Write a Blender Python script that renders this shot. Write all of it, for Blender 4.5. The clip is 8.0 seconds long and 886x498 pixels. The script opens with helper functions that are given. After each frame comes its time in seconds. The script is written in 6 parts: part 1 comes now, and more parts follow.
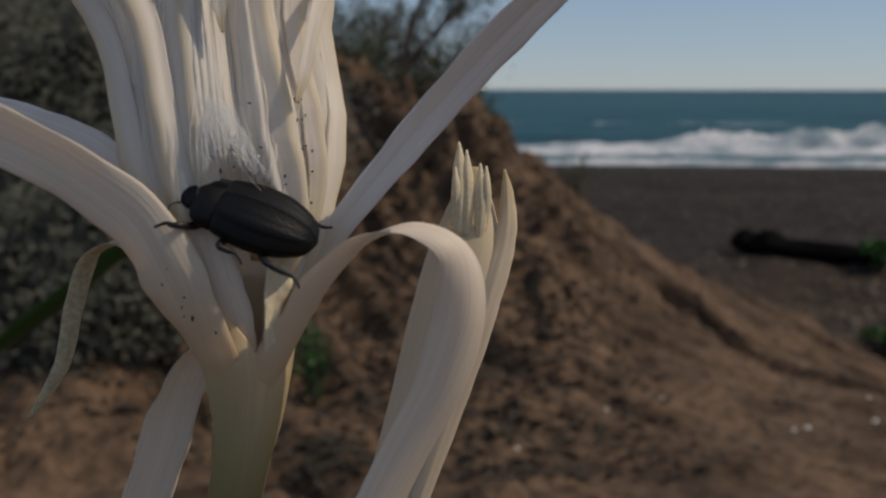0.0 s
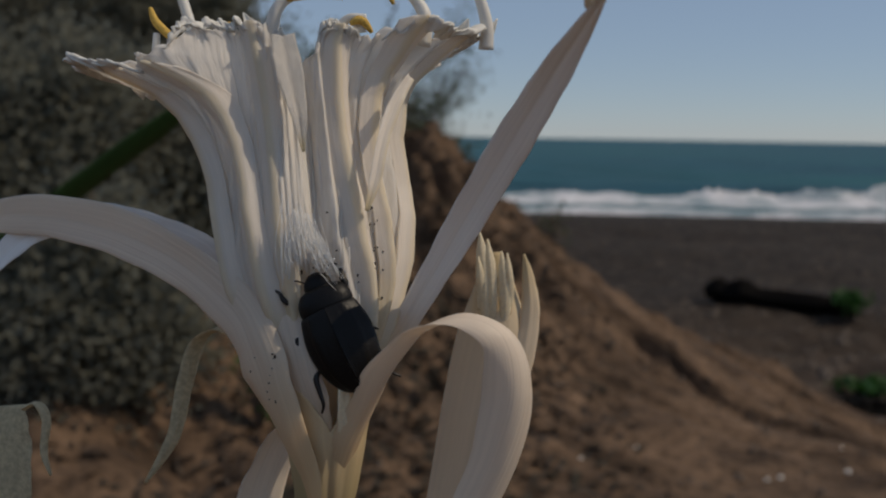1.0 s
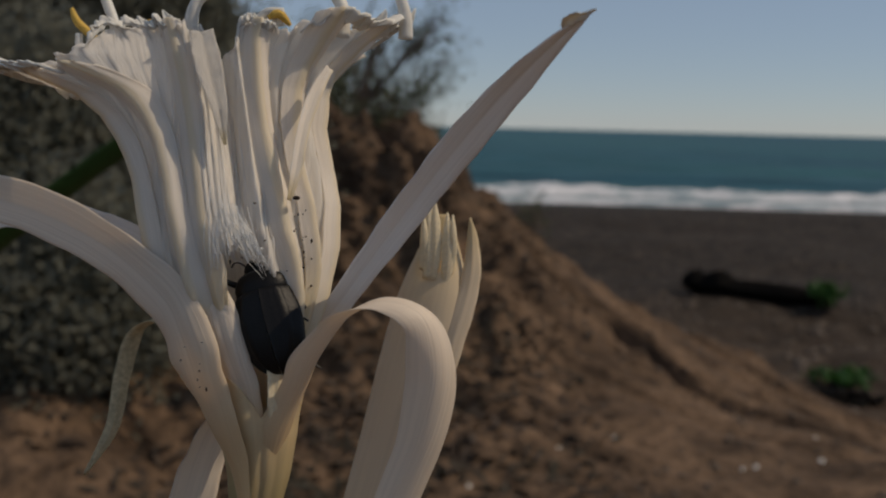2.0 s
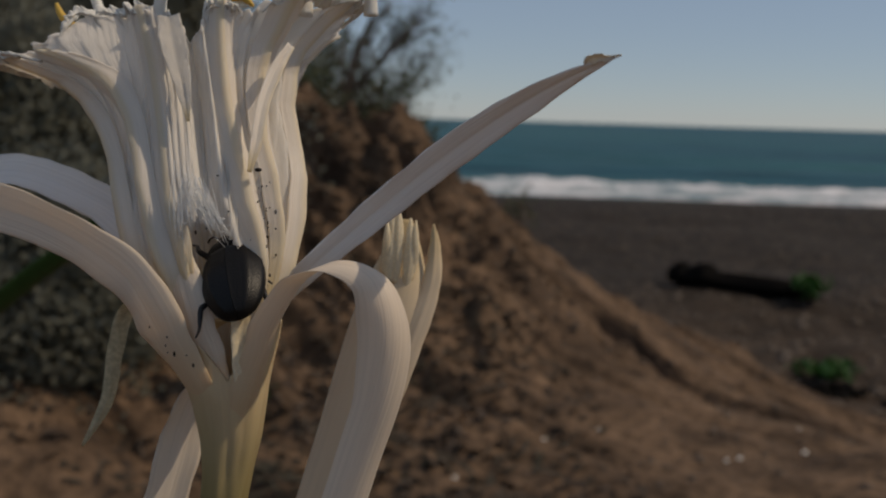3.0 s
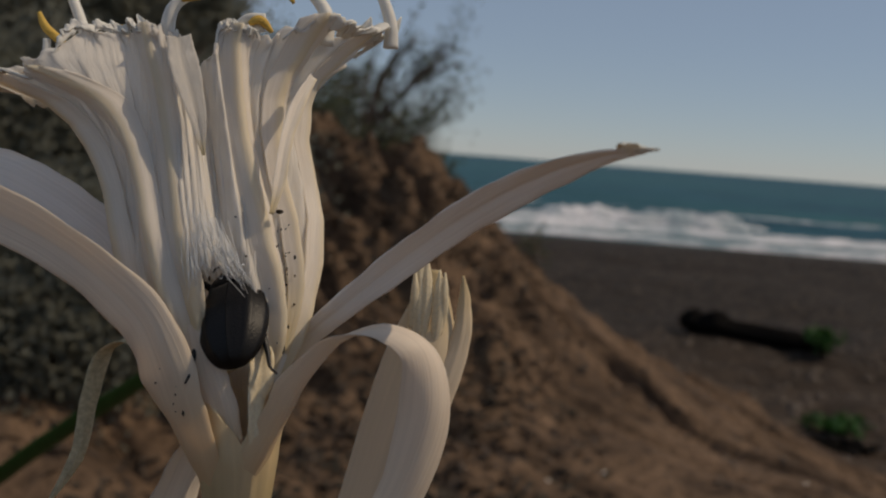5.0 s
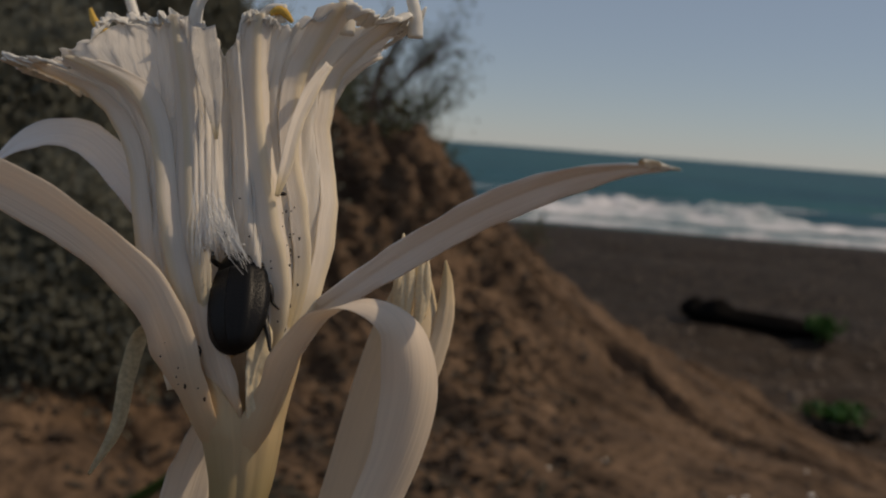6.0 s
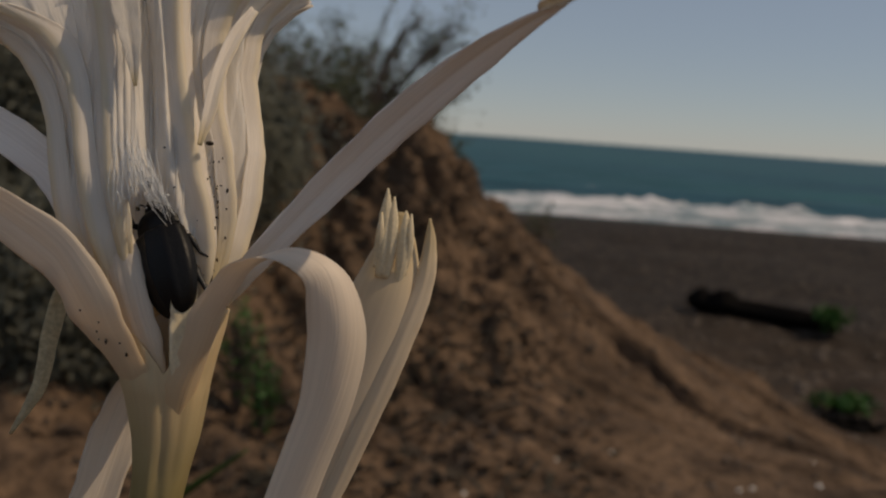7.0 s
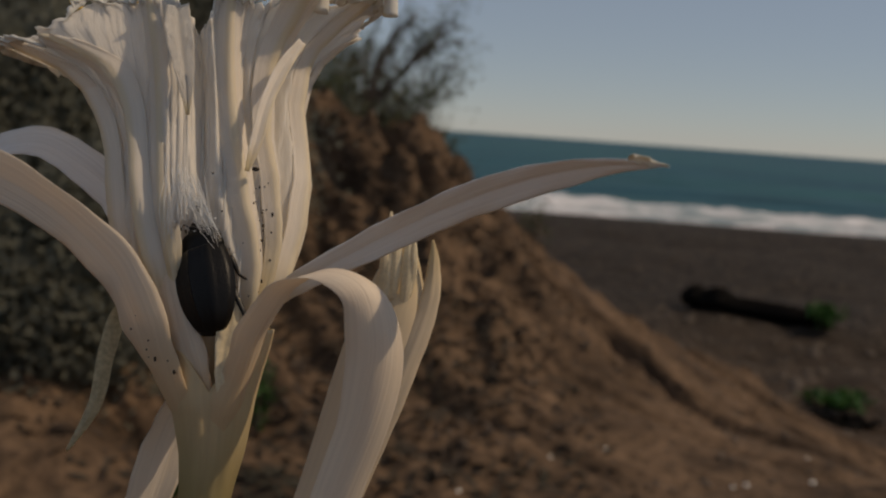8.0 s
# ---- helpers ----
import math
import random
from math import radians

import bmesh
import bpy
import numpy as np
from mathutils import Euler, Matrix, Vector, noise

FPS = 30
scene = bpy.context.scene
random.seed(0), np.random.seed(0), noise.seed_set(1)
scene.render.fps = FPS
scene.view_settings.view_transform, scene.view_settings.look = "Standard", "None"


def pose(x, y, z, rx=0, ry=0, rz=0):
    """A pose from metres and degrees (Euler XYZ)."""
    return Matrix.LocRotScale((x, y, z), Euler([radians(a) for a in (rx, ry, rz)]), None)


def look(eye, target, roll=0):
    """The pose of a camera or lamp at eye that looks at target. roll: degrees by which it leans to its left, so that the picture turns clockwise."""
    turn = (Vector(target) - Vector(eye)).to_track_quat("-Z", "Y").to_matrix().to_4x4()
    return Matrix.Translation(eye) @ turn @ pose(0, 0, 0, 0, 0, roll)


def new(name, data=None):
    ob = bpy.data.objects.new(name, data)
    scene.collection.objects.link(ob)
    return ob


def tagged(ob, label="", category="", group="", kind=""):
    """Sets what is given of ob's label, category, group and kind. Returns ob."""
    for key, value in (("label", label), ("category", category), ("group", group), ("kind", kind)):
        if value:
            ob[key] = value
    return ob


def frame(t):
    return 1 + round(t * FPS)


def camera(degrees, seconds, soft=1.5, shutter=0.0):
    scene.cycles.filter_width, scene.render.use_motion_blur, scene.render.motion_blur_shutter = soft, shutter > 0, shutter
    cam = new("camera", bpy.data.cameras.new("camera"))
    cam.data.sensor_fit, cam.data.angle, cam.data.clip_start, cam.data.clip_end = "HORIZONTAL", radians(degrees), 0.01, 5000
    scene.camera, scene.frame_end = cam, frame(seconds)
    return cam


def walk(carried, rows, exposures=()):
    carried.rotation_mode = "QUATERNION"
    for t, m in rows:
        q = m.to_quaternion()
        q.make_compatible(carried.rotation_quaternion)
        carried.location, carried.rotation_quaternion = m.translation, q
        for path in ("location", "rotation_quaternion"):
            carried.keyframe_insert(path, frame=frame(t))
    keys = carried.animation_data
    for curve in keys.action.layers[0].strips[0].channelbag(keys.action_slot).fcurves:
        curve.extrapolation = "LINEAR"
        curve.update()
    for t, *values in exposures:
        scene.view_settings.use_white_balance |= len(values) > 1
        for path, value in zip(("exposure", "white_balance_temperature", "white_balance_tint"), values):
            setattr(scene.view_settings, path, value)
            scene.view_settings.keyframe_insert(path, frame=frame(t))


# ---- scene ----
cam = camera(50.0, 8.0, soft=2.0)
cam.data.dof.use_dof = True
cam.data.dof.focus_distance = 0.121
cam.data.dof.aperture_fstop = 33.0
walk(cam, [
    (0.0, pose(0, 0, 1.5, 80.45, -0.10, 3.23)),
    (0.5, pose(0, 0, 1.5, 83.45, -0.16, 2.30)),
    (1.0, pose(0, 0, 1.5, 83.22, -0.98, 1.87)),
    (2.5, pose(0, 0, 1.5, 82.36, -1.51, 0.18)),
    (3.0, pose(0, 0, 1.5, 82.18, -1.69, -0.12)),
    (3.5, pose(0, 0, 1.5, 82.68, -2.16, 0.00)),
    (4.0, pose(0, 0, 1.5, 83.91, -3.29, 0.06)),
    (5.5, pose(0, 0, 1.5, 84.19, -4.58, 1.18)),
    (6.0, pose(0, 0, 1.5, 83.45, -4.46, 1.09)),
    (6.5, pose(0, 0, 1.5, 83.13, -4.31, 1.52)),
    (7.0, pose(0, 0, 1.5, 82.97, -4.11, 1.42)),
    (7.5, pose(0, 0, 1.5, 82.79, -3.98, 1.37)),
    (8.0, pose(0, 0, 1.5, 82.84, -4.08, 1.07)),
], exposures=[(0.0, -0.87, 6700, 10), (0.6, -0.84, 6650, 10), (1.2, -1.00, 6800, 10), (2.5, -0.97, 7150, 11), (3.5, -0.99, 7100, 11), (4.2, -0.99, 7050, 11), (5.5, -1.04, 7400, 12), (6.5, -1.08, 7700, 13), (8.0, -1.08, 7900, 13)])

# ---------------------------------------------------------------- light
SUN_AZ, SUN_EL = 92.0, 50.0
sky_world = bpy.data.worlds.new("sky")
scene.world = sky_world
sky_world.use_nodes = True
wn = sky_world.node_tree.nodes
sky_tex = wn.new("ShaderNodeTexSky")
sky_tex.sky_type = "NISHITA"
sky_tex.sun_disc = False
sky_tex.sun_elevation = radians(SUN_EL)
sky_tex.sun_rotation = radians(SUN_AZ)
sky_tex.dust_density = 0.3
sky_tex.air_density = 1.0
sky_tex.ozone_density = 3.0
sky_tex.altitude = 1500.0
wn["Background"].inputs["Strength"].default_value = 0.15
# sea haze evens the sky
haze = wn.new("ShaderNodeMix")
haze.data_type = "RGBA"
haze.inputs["Factor"].default_value = 0.55
haze.inputs["B"].default_value = (3.2, 4.15, 5.75, 1)
sky_world.node_tree.links.new(sky_tex.outputs["Color"], haze.inputs["A"])
sky_world.node_tree.links.new(haze.outputs["Result"], wn["Background"].inputs["Color"])

sun_data = bpy.data.lights.new("sun", "SUN")
sun_data.energy = 4.2
sun_data.angle = radians(0.6)
sun_data.color = (1.0, 0.86, 0.68)
sun = new("sun", sun_data)
sun_way = Vector((math.sin(radians(SUN_AZ)) * math.cos(radians(SUN_EL)), math.cos(radians(SUN_AZ)) * math.cos(radians(SUN_EL)), math.sin(radians(SUN_EL))))
sun.matrix_world = look(sun_way * 20, (0, 0, 0))


# ---------------------------------------------------------------- materials
def mat(name, base, rough=0.6, spread=0.25, scale=200.0, fine=1200.0, bump=0.0004, metal=0.0, tint=None, tint_amount=0.5, through_light=0.0, spec=0.4, coords="Object", stretch=(1, 1, 1)):
    """Principled surface whose colour varies at two scales, with fine relief; through_light lets light pass as in petals and leaves."""
    m = bpy.data.materials.new(name)
    m.use_nodes = True
    nt = m.node_tree
    b = nt.nodes["Principled BSDF"]
    b.inputs["Roughness"].default_value = rough
    b.inputs["Metallic"].default_value = metal
    b.inputs["Specular IOR Level"].default_value = spec
    co = nt.nodes.new("ShaderNodeTexCoord")
    mp = nt.nodes.new("ShaderNodeMapping")
    mp.inputs["Scale"].default_value = stretch
    nt.links.new(co.outputs[coords], mp.inputs["Vector"])
    n1, n2 = nt.nodes.new("ShaderNodeTexNoise"), nt.nodes.new("ShaderNodeTexNoise")
    for n, s in ((n1, scale), (n2, fine)):
        n.inputs["Scale"].default_value = s
        n.inputs["Detail"].default_value = 4.0
        nt.links.new(mp.outputs["Vector"], n.inputs["Vector"])
    dark = [c * (1 - spread) for c in base]
    lite = [min(1, c * (1 + spread)) for c in base]
    ramp = nt.nodes.new("ShaderNodeValToRGB")
    ramp.color_ramp.elements[0].position, ramp.color_ramp.elements[1].position = 0.3, 0.7
    ramp.color_ramp.elements[0].color = (*dark, 1)
    ramp.color_ramp.elements[1].color = (*lite, 1)
    nt.links.new(n2.outputs["Fac"], ramp.inputs["Fac"])
    out = ramp.outputs["Color"]
    if tint:
        mix = nt.nodes.new("ShaderNodeMix")
        mix.data_type = "RGBA"
        r2 = nt.nodes.new("ShaderNodeMapRange")
        r2.inputs["From Min"].default_value, r2.inputs["From Max"].default_value = 0.42, 0.65
        r2.inputs["To Max"].default_value = tint_amount
        nt.links.new(n1.outputs["Fac"], r2.inputs["Value"])
        nt.links.new(r2.outputs["Result"], mix.inputs["Factor"])
        nt.links.new(out, mix.inputs["A"])
        mix.inputs["B"].default_value = (*tint, 1)
        out = mix.outputs["Result"]
    nt.links.new(out, b.inputs["Base Color"])
    bm_node = nt.nodes.new("ShaderNodeBump")
    bm_node.inputs["Distance"].default_value = bump
    bm_node.inputs["Strength"].default_value = 0.8
    nt.links.new(n2.outputs["Fac"], bm_node.inputs["Height"])
    nt.links.new(bm_node.outputs["Normal"], b.inputs["Normal"])
    if through_light:
        tr = nt.nodes.new("ShaderNodeBsdfTranslucent")
        nt.links.new(out, tr.inputs["Color"])
        nt.links.new(bm_node.outputs["Normal"], tr.inputs["Normal"])
        ms = nt.nodes.new("ShaderNodeMixShader")
        ms.inputs["Fac"].default_value = through_light
        nt.links.new(b.outputs["BSDF"], ms.inputs[1])
        nt.links.new(tr.outputs["BSDF"], ms.inputs[2])
        nt.links.new(ms.outputs["Shader"], nt.nodes["Material Output"].inputs["Surface"])
    return m


def petal_mat(name, base, foot, foot_end, through_light, vein=0.00012, streak=34.0, stripe=None):
    """Petal skin: long veins by the UV's width, a coloured foot by its length."""
    m = mat(name, base, 0.5, 0.06, 3.0, streak, vein, through_light=through_light, spec=0.35, coords="UV", stretch=(1.0, 0.06, 1.0), tint=[c * 0.82 for c in base], tint_amount=0.4)
    nt = m.node_tree
    b = nt.nodes["Principled BSDF"]
    src = b.inputs["Base Color"].links[0].from_socket
    co = nt.nodes["Texture Coordinate"]
    sep = nt.nodes.new("ShaderNodeSeparateXYZ")
    nt.links.new(co.outputs["UV"], sep.inputs["Vector"])
    rng = nt.nodes.new("ShaderNodeMapRange")
    rng.interpolation_type = "SMOOTHSTEP"
    rng.inputs["From Min"].default_value, rng.inputs["From Max"].default_value = 0.0, foot_end
    rng.inputs["To Min"].default_value, rng.inputs["To Max"].default_value = 1.0, 0.0
    nt.links.new(sep.outputs["Y"], rng.inputs["Value"])
    mix = nt.nodes.new("ShaderNodeMix")
    mix.data_type = "RGBA"
    nt.links.new(rng.outputs["Result"], mix.inputs["Factor"])
    nt.links.new(src, mix.inputs["A"])
    mix.inputs["B"].default_value = (*foot, 1)
    if stripe:
        away = nt.nodes.new("ShaderNodeMath")
        away.operation = "SUBTRACT"
        nt.links.new(sep.outputs["X"], away.inputs[0])
        away.inputs[1].default_value = 0.5
        flat = nt.nodes.new("ShaderNodeMath")
        flat.operation = "ABSOLUTE"
        nt.links.new(away.outputs[0], flat.inputs[0])
        band = nt.nodes.new("ShaderNodeMapRange")
        band.interpolation_type = "SMOOTHSTEP"
        band.inputs["From Min"].default_value, band.inputs["From Max"].default_value = 0.05, 0.2
        band.inputs["To Min"].default_value, band.inputs["To Max"].default_value = 0.8, 0.0
        nt.links.new(flat.outputs[0], band.inputs["Value"])
        mid = nt.nodes.new("ShaderNodeMix")
        mid.data_type = "RGBA"
        nt.links.new(band.outputs["Result"], mid.inputs["Factor"])
        nt.links.new(mix.outputs["Result"], mid.inputs["A"])
        mid.inputs["B"].default_value = (*stripe, 1)
        mix = mid
    nt.links.new(mix.outputs["Result"], b.inputs["Base Color"])
    for n in nt.nodes:
        if n.type == "BSDF_TRANSLUCENT":
            nt.links.new(mix.outputs["Result"], n.inputs["Color"])
    return m


M_TEPAL = petal_mat("tepal_skin", (0.88, 0.84, 0.80), (0.80, 0.69, 0.52), 0.30, 0.14, 0.00012)
M_ARCH = petal_mat("arching_tepal_skin", (0.89, 0.785, 0.66), (0.78, 0.585, 0.335), 0.55, 0.42, 0.00014)
M_TUBE = petal_mat("tube_skin", (0.29, 0.26, 0.08), (0.25, 0.27, 0.05), 0.6, 0.15, 0.00003)
M_CUP = petal_mat("cup_skin", (0.86, 0.70, 0.45), (0.36, 0.29, 0.10), 1.0, 0.48, 0.00003)
M_CORONA = petal_mat("corona_membrane", (0.93, 0.89, 0.83), (0.74, 0.66, 0.48), 0.2, 0.55, 0.00022, 200.0)
M_LOBE = petal_mat("corona_lobe_skin", (0.94, 0.88, 0.80), (0.80, 0.69, 0.46), 0.3, 0.5, 0.00005, 60.0, stripe=(0.88, 0.785, 0.60))
M_FILAMENT = mat("filament_skin", (0.82, 0.79, 0.72), 0.45, 0.05, 200, 900, 0.00005, through_light=0.2)
M_ANTHER = mat("pollen", (0.60, 0.38, 0.08), 0.8, 0.2, 800, 4000, 0.0002)
M_BUD = petal_mat("bud_skin", (0.78, 0.64, 0.47), (0.62, 0.48, 0.27), 0.5, 0.22, 0.00005)
M_WITHER = mat("withered_skin", (0.58, 0.50, 0.33), 0.7, 0.2, 300, 1500, 0.0001, through_light=0.3)
M_TIP = mat("bud_tip", (0.86, 0.74, 0.52), 0.6, 0.1, 400, 2000, 0.00008, through_light=0.25)
M_DRY = mat("dry_tip", (0.80, 0.74, 0.62), 0.7, 0.15, 400, 2000, 0.0001, through_light=0.2)
M_SILK = mat("silk", (0.93, 0.93, 0.92), 0.35, 0.02, 300, 900, 0.0, through_light=0.5)
M_SPECK = mat("frass", (0.03, 0.022, 0.015), 0.8, 0.3, 900, 4000, 0.0002)
M_BEETLE = mat("black_chitin", (0.006, 0.0055, 0.0055), 0.42, 0.2, 300, 3500, 0.00006, spec=0.2)
M_LEG = mat("black_leg_chitin", (0.014, 0.012, 0.011), 0.45, 0.2, 600, 4000, 0.00005)
M_BLADE = mat("strap_leaf", (0.03, 0.075, 0.015), 0.5, 0.2, 60, 500, 0.0001, through_light=0.25)
M_HERB = mat("herb_leaf", (0.03, 0.105, 0.015), 0.6, 0.3, 20, 200, 0.0003, through_light=0.2)
M_SHRUB_LEAF = mat("shrub_leaf", (0.085, 0.108, 0.055), 0.7, 0.35, 8, 90, 0.0005, tint=(0.10, 0.055, 0.04), tint_amount=0.5, through_light=0.3)
M_BUSH = mat("bush_leaf", (0.21, 0.212, 0.17), 0.9, 0.06, 6, 60, 0.0005, tint=(0.17, 0.165, 0.13), tint_amount=0.4, through_light=0.6, spec=0.1)
M_LITTER = mat("leaf_litter", (0.05, 0.034, 0.024), 0.9, 0.4, 3, 30, 0.0005, tint=(0.028, 0.026, 0.016), tint_amount=0.8)
M_TWIG = mat("twig_bark", (0.14, 0.10, 0.08), 0.85, 0.25, 20, 200, 0.001)
M_LOG = mat("wet_driftwood", (0.007, 0.006, 0.005), 0.9, 0.4, 6, 60, 0.01, spec=0.1)
# sun glints on the sand are put into this pebble's pale colour
M_GLINT_PEBBLE = mat("glint_pebble", (0.82, 0.80, 0.74), 0.3, 0.2, 30, 300, 0.0004)
M_STONE = mat("brown_stone", (0.085, 0.064, 0.048), 0.8, 0.3, 20, 160, 0.002)


def sand_mat():
    """Brown dune sand, turning to grey shingle on the flat beach and wet by the water."""
    m = mat("dune_sand", (0.134, 0.086, 0.054), 0.95, 0.4, 4.2, 30.0, 0.02, tint=(0.042, 0.028, 0.019), tint_amount=0.8, spec=0.15)
    nt = m.node_tree
    b = nt.nodes["Principled BSDF"]
    src = b.inputs["Base Color"].links[0].from_socket
    co = nt.nodes["Texture Coordinate"]
    sep = nt.nodes.new("ShaderNodeSeparateXYZ")
    nt.links.new(co.outputs["Object"], sep.inputs["Vector"])
    vor = nt.nodes.new("ShaderNodeTexVoronoi")
    vor.inputs["Scale"].default_value = 9.0
    nt.links.new(co.outputs["Object"], vor.inputs["Vector"])
    ramp = nt.nodes.new("ShaderNodeValToRGB")
    ramp.color_ramp.elements[0].color = (0.012, 0.010, 0.008, 1)
    ramp.color_ramp.elements[1].color = (0.044, 0.034, 0.0265, 1)
    nt.links.new(vor.outputs["Color"], ramp.inputs["Fac"])
    edge = nt.nodes.new("ShaderNodeMapRange")
    edge.inputs["From Min"].default_value, edge.inputs["From Max"].default_value = 0.22, 0.07
    nt.links.new(sep.outputs["Z"], edge.inputs["Value"])
    mix = nt.nodes.new("ShaderNodeMix")
    mix.data_type = "RGBA"
    nt.links.new(edge.outputs["Result"], mix.inputs["Factor"])
    nt.links.new(src, mix.inputs["A"])
    nt.links.new(ramp.outputs["Color"], mix.inputs["B"])
    wet = nt.nodes.new("ShaderNodeMapRange")
    wet.inputs["From Min"].default_value, wet.inputs["From Max"].default_value = 17.5, 20.0
    wet.inputs["To Max"].default_value = 0.6
    nt.links.new(sep.outputs["Y"], wet.inputs["Value"])
    mix2 = nt.nodes.new("ShaderNodeMix")
    mix2.data_type = "RGBA"
    nt.links.new(wet.outputs["Result"], mix2.inputs["Factor"])
    # brown sand still covers the shingle near the dune
    sandy = nt.nodes.new("ShaderNodeMapRange")
    sandy.inputs["From Min"].default_value, sandy.inputs["From Max"].default_value = 5.0, 9.0
    sandy.inputs["To Min"].default_value, sandy.inputs["To Max"].default_value = 0.32, 0.0
    nt.links.new(sep.outputs["Y"], sandy.inputs["Value"])
    near_mix = nt.nodes.new("ShaderNodeMix")
    near_mix.data_type = "RGBA"
    nt.links.new(sandy.outputs["Result"], near_mix.inputs["Factor"])
    nt.links.new(mix.outputs["Result"], near_mix.inputs["A"])
    nt.links.new(src, near_mix.inputs["B"])
    nt.links.new(near_mix.outputs["Result"], mix2.inputs["A"])
    mix2.inputs["B"].default_value = (0.055, 0.048, 0.045, 1)
    nt.links.new(mix2.outputs["Result"], b.inputs["Base Color"])
    return m


def sea_mat():
    m = mat("sea_water", (0.008, 0.056, 0.078), 0.5, 0.4, 0.07, 0.9, 0.25, tint=(0.018, 0.105, 0.10), tint_amount=0.7, spec=0.12, stretch=(0.25, 1.0, 1.0))
    return m


def foam_mat():
    return mat("sea_foam", (0.60, 0.60, 0.62), 0.9, 0.25, 0.9, 5.0, 0.08, tint=(0.20, 0.27, 0.30), tint_amount=0.85)


M_SAND, M_SEA, M_FOAM = sand_mat(), sea_mat(), foam_mat()


# ---------------------------------------------------------------- mesh helpers
def link(name, bm, material, parent=None, label="", smooth=True):
    me = bpy.data.meshes.new(name)
    bm.normal_update()
    bm.to_mesh(me)
    bm.free()
    for p in me.polygons:
        p.use_smooth = smooth
    me.materials.append(material)
    ob = new(name, me)
    if parent is not None:
        ob.parent = parent
    if label:
        ob["label"] = label
    return ob


def part(name, bm, material, parent, label=""):
    return link(name, bm, material, parent, label)


def smooth_line(points, n):
    """n points along a Catmull-Rom curve through rows of any width."""
    p = np.array(points, float)
    p = np.vstack([2 * p[0] - p[1], p, 2 * p[-1] - p[-2]])
    out = []
    for u in np.linspace(0, len(p) - 3 - 1e-6, n):
        i, f = int(u), u - int(u)
        a, b, c, d = p[i:i + 4]
        out.append(0.5 * (2 * b + (c - a) * f + (2 * a - 5 * b + 4 * c - d) * f * f + (3 * b - a - 3 * c + d) * f ** 3))
    return np.array(out)


def add_grid(bm, grid, uv_from=(0, 1), closed=False):
    """Faces over a grid of points grid[row][column], with UV width and length."""
    uv = bm.loops.layers.uv.verify()
    rows, cols = len(grid), len(grid[0])
    vs = [[bm.verts.new(p) for p in r] for r in grid]
    span = cols if closed else cols - 1
    for i in range(rows - 1):
        for j in range(span):
            k = (j + 1) % cols
            f = bm.faces.new((vs[i][j], vs[i][k], vs[i + 1][k], vs[i + 1][j]))
            for lp, (a, b) in zip(f.loops, ((i, j), (i, j + 1), (i + 1, j + 1), (i + 1, j))):
                lp[uv].uv = (b / max(1, span), uv_from[0] + (uv_from[1] - uv_from[0]) * a / (rows - 1))
    return vs


def blade(rows, origin=(0, 0, 0), n=44, m=15, thick=0.45, cup=0.18, keel=0.14, ripple=0.25, seed=1):
    """A petal or leaf in mm: rows of x, y, z, width, the direction of its width and, if given, how far it is cupped; cupped across, with a keel and slightly wavy rims."""
    c = smooth_line(rows, n)
    bm = bmesh.new()
    rng = random.Random(seed)
    ph = [rng.uniform(0, 6.28) for _ in range(4)]
    loops = []
    for i in range(n):
        p = c[i, :3]
        t = c[min(i + 1, n - 1), :3] - c[max(i - 1, 0), :3]
        t /= np.linalg.norm(t) + 1e-9
        s = c[i, 4:7] - t * np.dot(c[i, 4:7], t)
        s /= np.linalg.norm(s) + 1e-9
        nrm = np.cross(s, t)
        w = max(c[i, 3], 0.12) / 2
        v = i / (n - 1)
        arc = c[i, 7] if c.shape[1] > 7 else cup
        top, bot = [], []
        for j in range(m):
            u = -1 + 2 * j / (m - 1)
            bend = arc * w * (u * u - 0.4) - keel * math.exp(-(u / 0.16) ** 2) * min(1, w)
            wave = ripple * u * u * (math.sin(v * 17 + ph[0] + (2 if u > 0 else 0)) + 0.5 * math.sin(v * 41 + ph[1] * u)) * min(1, w / 3)
            edge = u * w * (1 + 0.02 * math.sin(v * 33 + ph[2]) + 0.02 * math.sin(v * 71 + ph[3] + u))
            q = p + s * edge + nrm * (bend + wave)
            h = thick / 2 * (1 - abs(u) ** 5 * 0.85) * min(1, w / 1.2 + 0.25)
            top.append(q + nrm * h)
            bot.append(q - nrm * h)
        ring = top + bot[::-1]
        loops.append([Vector((np.array(a) - np.array(origin)) * 0.001) for a in ring])
    add_grid(bm, loops, closed=True)
    uv = bm.loops.layers.uv.verify()
    bm.verts.ensure_lookup_table()
    cols = 2 * m
    for end in (0, n - 1):
        f = bm.faces.new([bm.verts[end * cols + j] for j in range(cols)][::(-1 if end == 0 else 1)])
        for lp in f.loops:
            lp[uv].uv = (0.5, end / (n - 1))
    bmesh.ops.recalc_face_normals(bm, faces=bm.faces)
    return bm


